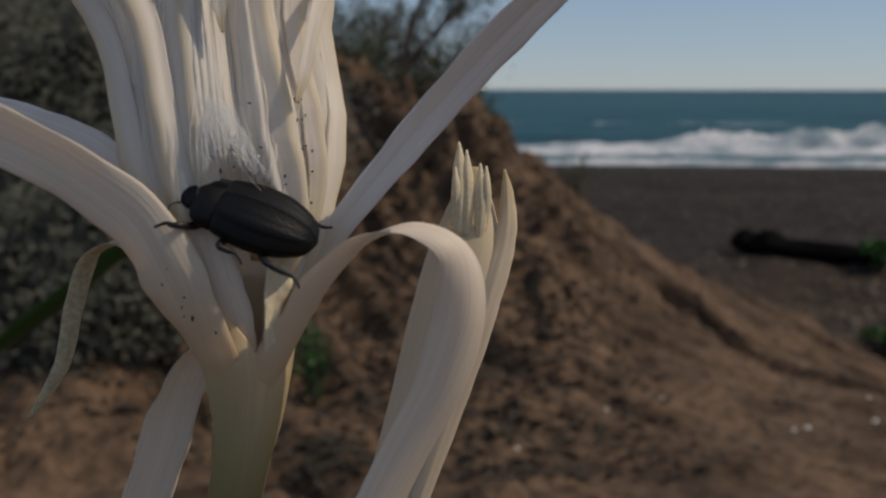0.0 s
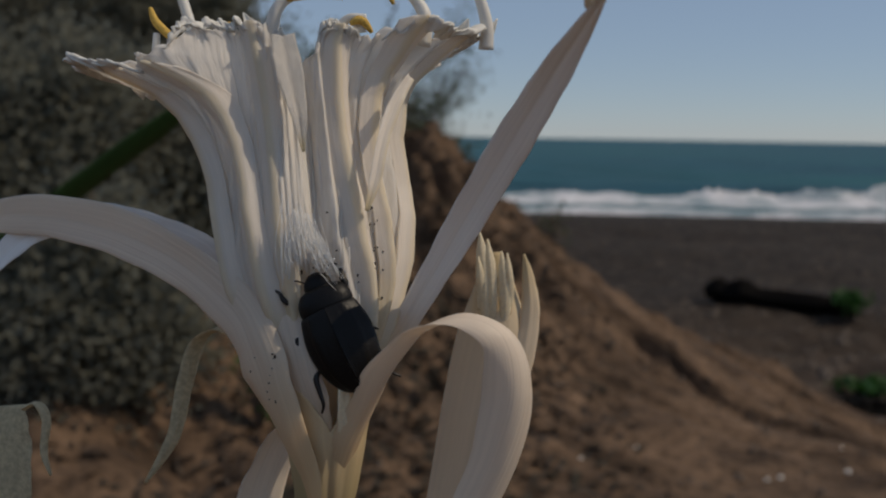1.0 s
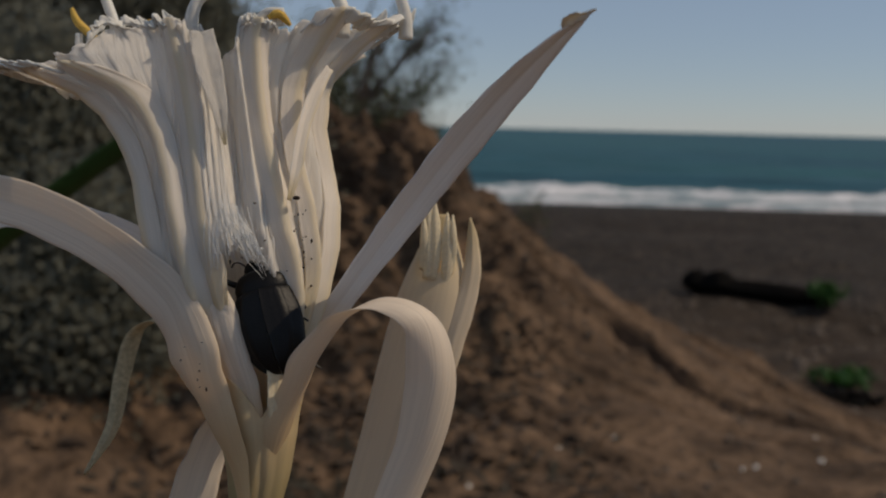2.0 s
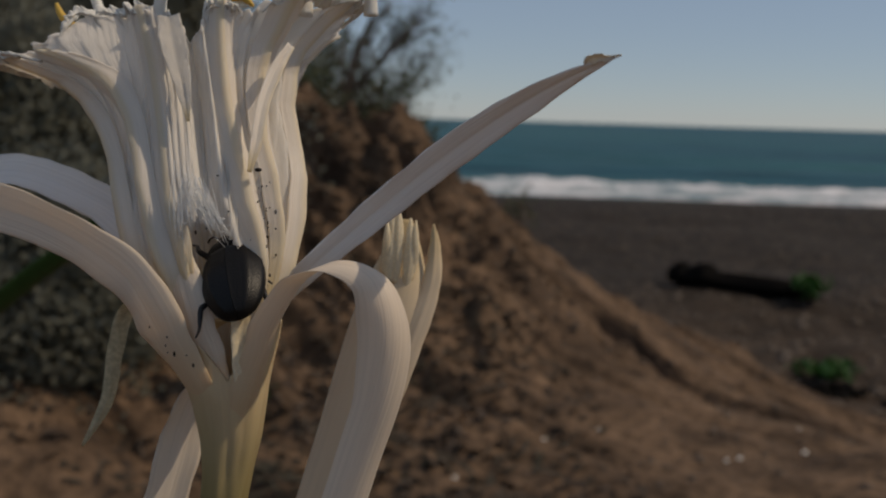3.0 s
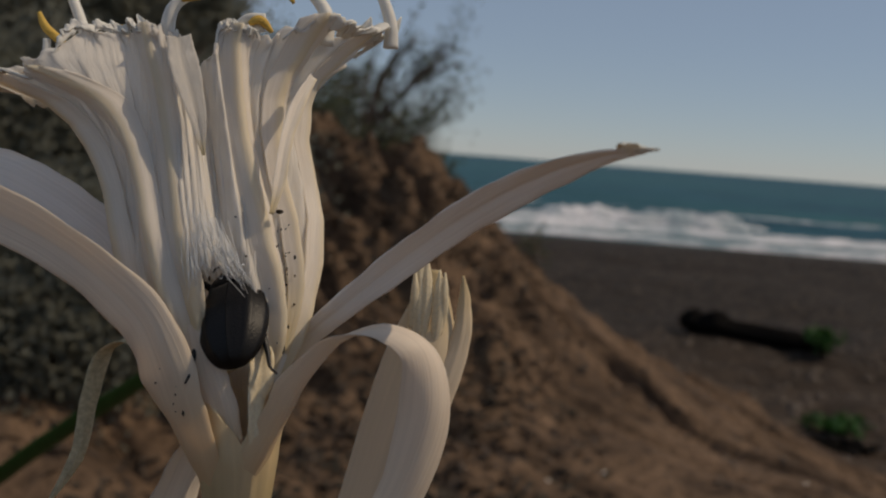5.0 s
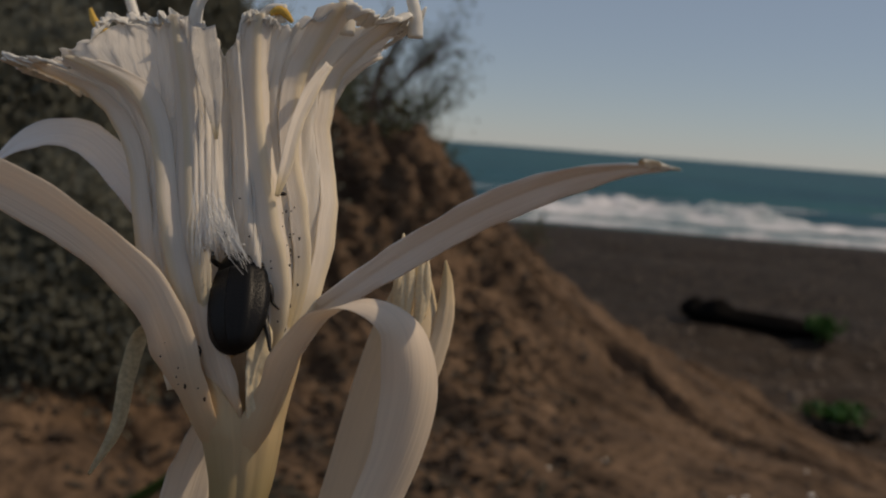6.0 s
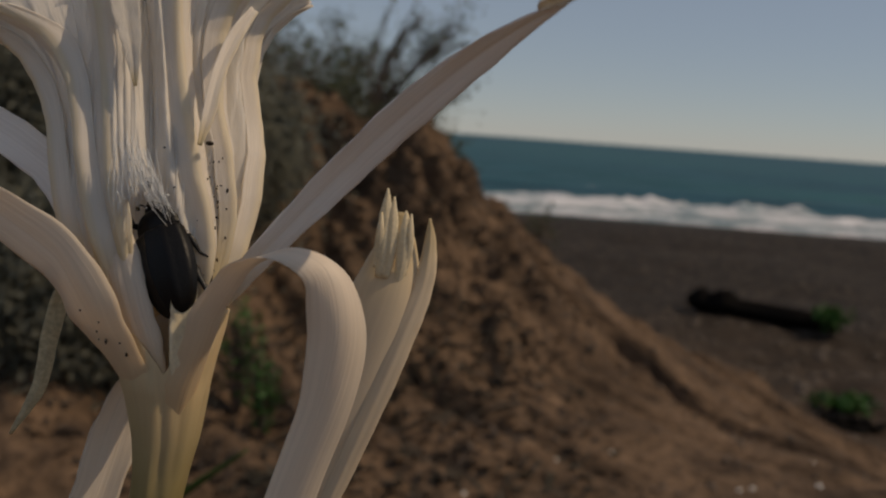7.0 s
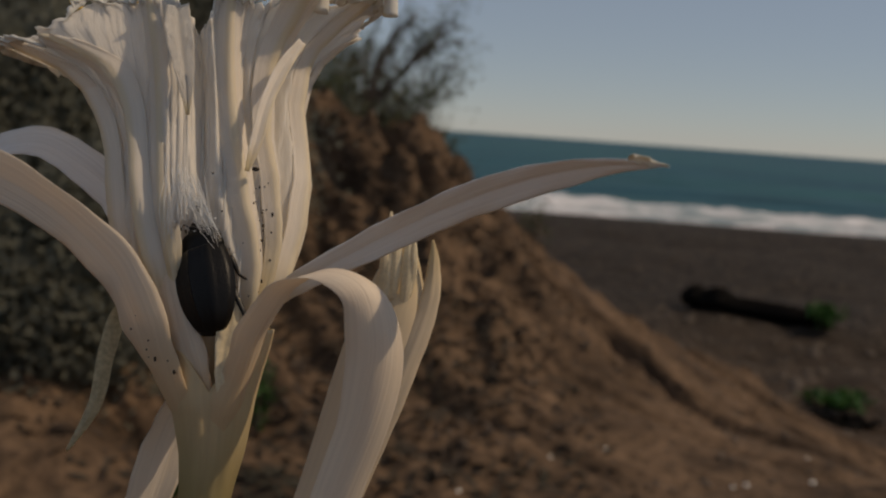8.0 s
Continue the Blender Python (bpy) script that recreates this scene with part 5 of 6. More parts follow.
def motions():
    walk(flower, [
        (0.0, pose(-0.0268, 0.1013, 1.4727, -6.5, 1.8, 8.6)),
        (0.1, pose(-0.0224, 0.1030, 1.4717, -6.2, 1.0, 7.5)),
        (0.2, pose(-0.0195, 0.1045, 1.4692, -5.8, 0.3, 6.4)),
        (0.3, pose(-0.0199, 0.1063, 1.4694, -5.4, -0.4, 5.3)),
        (0.4, pose(-0.0246, 0.1072, 1.4641, -5.0, -1.1, 4.1)),
        (0.5, pose(-0.0285, 0.1089, 1.4634, -4.5, -1.8, 3.0)),
        (0.6, pose(-0.0294, 0.1098, 1.4614, -5.0, -1.5, 2.3)),
        (0.7, pose(-0.0275, 0.1109, 1.4597, -5.4, -1.2, 1.5)),
        (0.8, pose(-0.0214, 0.1121, 1.4586, -5.9, -0.9, 0.8)),
        (0.9, pose(-0.0152, 0.1139, 1.4612, -6.3, -0.6, 0.1)),
        (1.0, pose(-0.0172, 0.1154, 1.4647, -6.8, -0.4, -0.7)),
        (1.1, pose(-0.0181, 0.1158, 1.4657, -6.8, -0.5, -0.6)),
        (1.2, pose(-0.0161, 0.1158, 1.4634, -6.8, -0.6, -0.5)),
        (2.3, pose(-0.0252, 0.1191, 1.4653, -7.2, -1.9, 0.2)),
        (2.4, pose(-0.0250, 0.1195, 1.4658, -7.2, -2.0, 0.2)),
        (2.5, pose(-0.0256, 0.1198, 1.4655, -7.3, -2.1, 0.3)),
        (2.6, pose(-0.0238, 0.1202, 1.4646, -7.4, -2.5, -0.8)),
        (2.7, pose(-0.0252, 0.1209, 1.4654, -7.5, -2.8, -1.9)),
        (2.8, pose(-0.0264, 0.1217, 1.4667, -7.7, -3.2, -3.0)),
        (2.9, pose(-0.0272, 0.1223, 1.4666, -7.8, -3.5, -4.1)),
        (3.0, pose(-0.0266, 0.1228, 1.4661, -7.9, -3.9, -5.2)),
        (3.1, pose(-0.0229, 0.1226, 1.4645, -7.4, -3.5, -4.0)),
        (3.2, pose(-0.0232, 0.1225, 1.4638, -7.0, -3.1, -2.7)),
        (3.3, pose(-0.0256, 0.1227, 1.4649, -6.5, -2.7, -1.5)),
        (3.4, pose(-0.0270, 0.1229, 1.4662, -6.0, -2.3, -0.3)),
        (3.5, pose(-0.0271, 0.1229, 1.4659, -5.5, -2.0, 1.0)),
        (3.6, pose(-0.0286, 0.1220, 1.4670, -5.5, -2.7, 2.7)),
        (3.7, pose(-0.0285, 0.1211, 1.4683, -5.6, -3.3, 4.5)),
        (3.8, pose(-0.0282, 0.1200, 1.4671, -5.7, -4.0, 6.2)),
        (3.9, pose(-0.0262, 0.1188, 1.4654, -5.9, -4.6, 8.0)),
        (4.0, pose(-0.0290, 0.1177, 1.4649, -6.1, -5.3, 9.7)),
        (4.1, pose(-0.0256, 0.1170, 1.4633, -6.1, -5.1, 9.0)),
        (4.2, pose(-0.0225, 0.1162, 1.4613, -6.2, -5.0, 8.3)),
        (5.3, pose(-0.0255, 0.1108, 1.4660, -7.4, -3.8, 0.6)),
        (5.4, pose(-0.0289, 0.1103, 1.4661, -7.6, -3.8, -0.1)),
        (5.5, pose(-0.0231, 0.1097, 1.4645, -7.7, -3.7, -0.8)),
        (5.6, pose(-0.0236, 0.1107, 1.4641, -7.7, -3.9, -1.9)),
        (5.7, pose(-0.0260, 0.1117, 1.4643, -7.7, -4.1, -3.0)),
        (5.8, pose(-0.0292, 0.1129, 1.4655, -7.8, -4.3, -4.1)),
        (5.9, pose(-0.0252, 0.1141, 1.4664, -7.8, -4.4, -5.2)),
        (6.0, pose(-0.0240, 0.1151, 1.4653, -7.8, -4.6, -6.2)),
        (6.1, pose(-0.0250, 0.1148, 1.4653, -7.9, -4.7, -6.6)),
        (6.2, pose(-0.0303, 0.1147, 1.4671, -8.1, -4.8, -6.9)),
        (6.3, pose(-0.0300, 0.1145, 1.4675, -8.3, -4.8, -7.3)),
        (6.4, pose(-0.0288, 0.1142, 1.4673, -8.5, -4.9, -7.6)),
        (6.5, pose(-0.0268, 0.1139, 1.4665, -8.6, -5.0, -7.9)),
        (6.6, pose(-0.0253, 0.1132, 1.4648, -8.3, -4.6, -7.0)),
        (6.7, pose(-0.0250, 0.1129, 1.4659, -7.9, -4.2, -6.0)),
        (6.8, pose(-0.0350, 0.1126, 1.4694, -7.5, -3.8, -5.1)),
        (6.9, pose(-0.0393, 0.1122, 1.4708, -7.1, -3.5, -4.1)),
        (7.0, pose(-0.0335, 0.1117, 1.4701, -6.7, -3.2, -3.1)),
        (7.1, pose(-0.0301, 0.1126, 1.4681, -6.8, -3.4, -3.6)),
        (7.2, pose(-0.0280, 0.1136, 1.4668, -7.0, -3.6, -4.0)),
        (7.3, pose(-0.0327, 0.1150, 1.4697, -7.1, -3.8, -4.4)),
        (7.4, pose(-0.0311, 0.1162, 1.4703, -7.3, -4.0, -4.8)),
        (7.5, pose(-0.0295, 0.1171, 1.4685, -7.4, -4.2, -5.2)),
        (7.6, pose(-0.0270, 0.1166, 1.4667, -7.7, -4.1, -5.6)),
        (7.7, pose(-0.0251, 0.1163, 1.4663, -7.9, -4.0, -6.0)),
        (7.8, pose(-0.0277, 0.1162, 1.4680, -8.2, -4.0, -6.4)),
        (7.9, pose(-0.0290, 0.1159, 1.4685, -8.4, -3.9, -6.8)),
        (8.0, pose(-0.0280, 0.1154, 1.4670, -8.7, -3.8, -7.2)),
    ])
    walk(upper_tepal, [
        (0.0, pose(0.0094, 0.0030, 0.0127, 1.5, -8.7, -19.9)),
        (0.5, pose(0.0094, 0.0030, 0.0127, -2.7, -10.7, -32.1)),
        (0.8, pose(0.0094, 0.0030, 0.0127, -0.5, -7.1, -31.1)),
        (1.0, pose(0.0094, 0.0030, 0.0127, 4.0, -10.2, -37.0)),
        (1.2, pose(0.0094, 0.0030, 0.0127, 4.7, 0.6, -31.8)),
        (2.3, pose(0.0094, 0.0030, 0.0127, 3.0, -8.5, -25.8)),
        (2.5, pose(0.0094, 0.0030, 0.0127, 4.7, -6.4, -25.3)),
        (2.7, pose(0.0094, 0.0030, 0.0127, 3.6, -7.8, -25.9)),
        (2.9, pose(0.0094, 0.0030, 0.0127, 1.4, -3.4, -22.0)),
        (3.0, pose(0.0094, 0.0030, 0.0127, 0.2, 5.4, -15.4)),
        (3.1, pose(0.0094, 0.0030, 0.0127, 2.6, 2.4, -22.0)),
        (3.3, pose(0.0094, 0.0030, 0.0127, -4.8, -6.2, -16.0)),
        (3.5, pose(0.0094, 0.0030, 0.0127, -2.4, -2.3, -18.6)),
        (3.7, pose(0.0094, 0.0030, 0.0127, -0.5, -3.5, -27.8)),
        (3.9, pose(0.0094, 0.0030, 0.0127, -2.3, -4.3, -30.6)),
        (4.0, pose(0.0094, 0.0030, 0.0127, -3.0, 3.5, -28.1)),
        (4.1, pose(0.0094, 0.0030, 0.0127, 0.2, 4.9, -31.6)),
        (4.2, pose(0.0094, 0.0030, 0.0127, 0.9, 9.3, -28.2)),
        (5.3, pose(0.0094, 0.0030, 0.0127, 11.9, 6.9, -26.6)),
        (5.4, pose(0.0094, 0.0030, 0.0127, 10.0, 8.3, -18.8)),
        (5.5, pose(0.0094, 0.0030, 0.0127, 9.7, 1.9, -21.7)),
        (5.6, pose(0.0094, 0.0030, 0.0127, 12.8, 6.9, -24.1)),
        (5.7, pose(0.0094, 0.0030, 0.0127, 11.5, 6.2, -22.3)),
        (5.8, pose(0.0094, 0.0030, 0.0127, 11.5, 10.9, -17.0)),
        (5.9, pose(0.0094, 0.0030, 0.0127, 12.4, 11.9, -18.8)),
        (6.0, pose(0.0094, 0.0030, 0.0127, 11.5, 11.8, -16.4)),
        (6.1, pose(0.0094, 0.0030, 0.0127, 10.9, 10.9, -19.1)),
        (6.2, pose(0.0094, 0.0030, 0.0127, 7.7, 8.0, -16.5)),
        (6.3, pose(0.0094, 0.0030, 0.0127, 7.5, 8.4, -18.8)),
        (6.4, pose(0.0094, 0.0030, 0.0127, 6.6, 11.4, -15.5)),
        (6.5, pose(0.0094, 0.0030, 0.0127, 8.7, 18.4, -16.7)),
        (6.6, pose(0.0094, 0.0030, 0.0127, 9.4, 14.7, -21.4)),
        (6.7, pose(0.0094, 0.0030, 0.0127, 10.2, 14.1, -21.3)),
        (6.9, pose(0.0094, 0.0030, 0.0127, 4.2, 1.1, -14.6)),
        (7.0, pose(0.0094, 0.0030, 0.0127, 5.7, -0.1, -16.5)),
        (7.1, pose(0.0094, 0.0030, 0.0127, 6.7, 7.2, -15.1)),
        (7.2, pose(0.0094, 0.0030, 0.0127, 9.8, 9.4, -22.2)),
        (7.3, pose(0.0094, 0.0030, 0.0127, 6.7, 9.1, -18.2)),
        (7.4, pose(0.0094, 0.0030, 0.0127, 6.8, 11.6, -18.9)),
        (7.5, pose(0.0094, 0.0030, 0.0127, 2.7, 7.7, -15.4)),
        (7.6, pose(0.0094, 0.0030, 0.0127, 7.9, 14.0, -23.0)),
        (7.7, pose(0.0094, 0.0030, 0.0127, 7.3, 15.0, -20.5)),
        (7.8, pose(0.0094, 0.0030, 0.0127, 7.7, 13.5, -23.4)),
        (7.9, pose(0.0094, 0.0030, 0.0127, 7.9, 17.4, -19.9)),
        (8.0, pose(0.0094, 0.0030, 0.0127, 6.0, 16.3, -14.2)),
    ])
    walk(corona_ob, [
        (0.0, pose(0, 0, 0, 0, 2.0, 0)),
        (1.2, pose(0, 0, 0, 0, 1.5, 0)),
        (2.5, pose(0, 0, 0, 0, 0.0, 0)),
        (3.0, pose(0, 0, 0, 0, 0.0, 0)),
        (3.5, pose(0, 0, 0, 0, -0.5, 0)),
        (4.2, pose(0, 0, 0, 0, 0.0, 0)),
        (5.5, pose(0, 0, 0, 0, 0.5, 0)),
        (6.0, pose(0, 0, 0, 0, 1.0, 0)),
        (7.0, pose(0, 0, 0, 0, 0.0, 0)),
        (8.0, pose(0, 0, 0, 0, 0.3, 0)),
    ])
    walk(left_tepal, [
        (0.0, pose(-0.0052, -0.0053, 0.0055, -0.4, -7.0, 0.3)),
        (0.5, pose(-0.0052, -0.0053, 0.0055, -4.8, -1.0, -1.6)),
        (1.0, pose(-0.0052, -0.0053, 0.0055, -9.9, -6.5, -11.3)),
        (2.5, pose(-0.0052, -0.0053, 0.0055, -4.1, -1.6, -1.5)),
        (3.5, pose(-0.0052, -0.0053, 0.0055, 3.4, -14.0, 1.7)),
        (4.0, pose(-0.0052, -0.0053, 0.0055, 0.9, -4.3, 0.5)),
        (5.5, pose(-0.0052, -0.0053, 0.0055, -0.0, 0.0, -0.0)),
        (6.0, pose(-0.0052, -0.0053, 0.0055, 3.4, -0.4, 0.6)),
        (6.5, pose(-0.0052, -0.0053, 0.0055, 2.9, 1.1, 0.4)),
        (7.0, pose(-0.0052, -0.0053, 0.0055, 2.1, -9.4, 1.6)),
        (7.5, pose(-0.0052, -0.0053, 0.0055, 2.9, -5.7, 1.1)),
        (8.0, pose(-0.0052, -0.0053, 0.0055, 3.5, -1.9, 1.0)),
    ])
    walk(rear_tepal, [
        (0.0, pose(-0.0129, 0.0040, 0.0154, -2.6, -17.5, 1.8)),
        (1.0, pose(-0.0129, 0.0040, 0.0154, -3.0, -18.0, 0.5)),
        (2.5, pose(-0.0129, 0.0040, 0.0154, -3.0, -16.5, 0.5)),
        (3.5, pose(-0.0129, 0.0040, 0.0154, -0.4, -0.7, 0.0)),
        (4.0, pose(-0.0129, 0.0040, 0.0154, -0.4, 0.3, -1.9)),
        (5.5, pose(-0.0129, 0.0040, 0.0154, -0.3, -0.1, -0.4)),
        (6.0, pose(-0.0129, 0.0040, 0.0154, -2.1, 9.1, -7.8)),
        (6.5, pose(-0.0129, 0.0040, 0.0154, -2.6, 2.3, -5.9)),
        (7.0, pose(-0.0129, 0.0040, 0.0154, -0.4, -2.2, 0.7)),
        (7.5, pose(-0.0129, 0.0040, 0.0154, -4.9, -1.0, -12.8)),
        (8.0, pose(-0.0129, 0.0040, 0.0154, -3.5, -1.1, -5.7)),
    ])
    walk(arch_tepal, [(t, pose(0.004, -0.005, 0.0, 0, a, 0)) for t, a in ((0.0, 2.5), (0.5, 1.5), (1.0, 0.0), (2.5, -1.0), (3.5, -1.0), (4.0, 0.5), (5.5, 3.0), (6.0, 1.0), (6.5, -1.0), (8.0, -1.0))])
    walk(bud, [
        (0.0, pose(0.0011, 0.1345, 1.4888, -9.6, -3.1, 3.7)),
        (0.1, pose(0.0043, 0.1354, 1.4879, -9.0, -3.3, 3.5)),
        (0.2, pose(0.0068, 0.1363, 1.4877, -8.4, -3.5, 3.4)),
        (0.3, pose(0.0044, 0.1374, 1.4895, -7.8, -3.7, 3.2)),
        (0.4, pose(0.0031, 0.1374, 1.4832, -7.2, -3.9, 3.0)),
        (0.5, pose(0.0001, 0.1382, 1.4826, -6.6, -4.1, 2.8)),
        (0.6, pose(0.0002, 0.1387, 1.4803, -6.6, -4.9, 2.7)),
        (0.7, pose(0.0026, 0.1395, 1.4806, -6.7, -5.7, 2.7)),
        (0.8, pose(0.0064, 0.1399, 1.4767, -6.7, -6.4, 2.7)),
        (0.9, pose(0.0097, 0.1408, 1.4778, -6.8, -7.2, 2.7)),
        (1.0, pose(0.0078, 0.1420, 1.4826, -6.8, -7.9, 2.7)),
        (1.1, pose(0.0065, 0.1423, 1.4844, -6.9, -8.0, 2.6)),
        (1.2, pose(0.0096, 0.1421, 1.4812, -7.0, -8.0, 2.5)),
        (2.3, pose(0.0012, 0.1444, 1.4874, -7.5, -2.4, 0.5)),
        (2.4, pose(0.0015, 0.1443, 1.4856, -7.6, -2.0, 0.4)),
        (2.5, pose(0.0033, 0.1440, 1.4819, -7.6, -1.5, 0.2)),
        (2.6, pose(0.0004, 0.1446, 1.4844, -7.7, -1.5, 0.1)),
        (2.7, pose(0.0026, 0.1451, 1.4855, -7.7, -1.6, 0.1)),
        (2.8, pose(0.0011, 0.1456, 1.4870, -7.7, -1.6, 0.0)),
        (2.9, pose(-0.0019, 0.1460, 1.4868, -7.8, -1.7, -0.1)),
        (3.0, pose(-0.0007, 0.1459, 1.4838, -7.8, -1.7, -0.1)),
        (3.1, pose(0.0010, 0.1458, 1.4834, -7.7, -1.8, -0.1)),
        (3.2, pose(0.0014, 0.1459, 1.4839, -7.6, -1.9, -0.1)),
        (3.3, pose(0.0003, 0.1461, 1.4858, -7.5, -2.0, -0.0)),
        (3.4, pose(-0.0004, 0.1462, 1.4860, -7.4, -2.1, -0.0)),
        (3.5, pose(-0.0008, 0.1460, 1.4845, -7.3, -2.2, 0.0)),
        (3.6, pose(-0.0021, 0.1455, 1.4864, -7.1, -2.4, 0.0)),
        (3.7, pose(-0.0029, 0.1450, 1.4877, -6.8, -2.6, 0.0)),
        (3.8, pose(-0.0029, 0.1444, 1.4877, -6.6, -2.8, 0.0)),
        (3.9, pose(-0.0008, 0.1436, 1.4862, -6.3, -3.1, 0.1)),
        (4.0, pose(-0.0031, 0.1425, 1.4823, -6.1, -3.3, 0.1)),
        (4.1, pose(-0.0011, 0.1421, 1.4817, -6.1, -3.4, 0.1)),
        (4.2, pose(0.0030, 0.1416, 1.4795, -6.1, -3.5, 0.2)),
        (5.3, pose(0.0002, 0.1385, 1.4827, -5.8, -4.4, 1.0)),
        (5.4, pose(-0.0017, 0.1381, 1.4816, -5.8, -4.5, 1.1)),
        (5.5, pose(0.0015, 0.1378, 1.4812, -5.8, -4.6, 1.2)),
        (5.6, pose(0.0009, 0.1385, 1.4821, -6.0, -4.6, 1.2)),
        (5.7, pose(-0.0004, 0.1390, 1.4811, -6.1, -4.5, 1.1)),
        (5.8, pose(-0.0025, 0.1397, 1.4814, -6.3, -4.5, 1.1)),
        (5.9, pose(-0.0015, 0.1405, 1.4817, -6.4, -4.5, 1.1)),
        (6.0, pose(-0.0009, 0.1412, 1.4821, -6.5, -4.5, 1.1)),
        (6.1, pose(-0.0007, 0.1412, 1.4831, -6.6, -4.4, 1.2)),
        (6.2, pose(-0.0047, 0.1412, 1.4842, -6.7, -4.4, 1.3)),
        (6.3, pose(-0.0042, 0.1410, 1.4836, -6.7, -4.4, 1.3)),
        (6.4, pose(-0.0032, 0.1408, 1.4832, -6.8, -4.3, 1.4)),
        (6.5, pose(-0.0023, 0.1407, 1.4832, -6.9, -4.3, 1.5)),
        (6.6, pose(-0.0021, 0.1403, 1.4819, -6.9, -3.8, 1.4)),
        (6.7, pose(-0.0012, 0.1400, 1.4826, -6.9, -3.2, 1.4)),
        (6.8, pose(-0.0067, 0.1400, 1.4851, -7.0, -2.7, 1.3)),
        (6.9, pose(-0.0101, 0.1399, 1.4872, -7.0, -2.2, 1.2)),
        (7.0, pose(-0.0045, 0.1396, 1.4872, -7.0, -1.6, 1.1)),
        (7.1, pose(-0.0021, 0.1400, 1.4841, -7.1, -1.7, 1.1)),
        (7.2, pose(-0.0052, 0.1403, 1.4821, -7.1, -1.8, 1.1)),
        (7.3, pose(-0.0053, 0.1412, 1.4835, -7.1, -1.9, 1.1)),
        (7.4, pose(-0.0048, 0.1421, 1.4852, -7.2, -1.9, 1.1)),
        (7.5, pose(-0.0026, 0.1428, 1.4852, -7.2, -2.0, 1.1)),
        (7.6, pose(-0.0013, 0.1423, 1.4826, -7.2, -2.2, 1.1)),
        (7.7, pose(-0.0020, 0.1419, 1.4814, -7.2, -2.4, 1.0)),
        (7.8, pose(-0.0025, 0.1418, 1.4825, -7.2, -2.7, 1.0)),
        (7.9, pose(-0.0051, 0.1417, 1.4829, -7.2, -2.9, 1.0)),
        (8.0, pose(-0.0030, 0.1416, 1.4835, -7.2, -3.1, 0.9)),
    ])
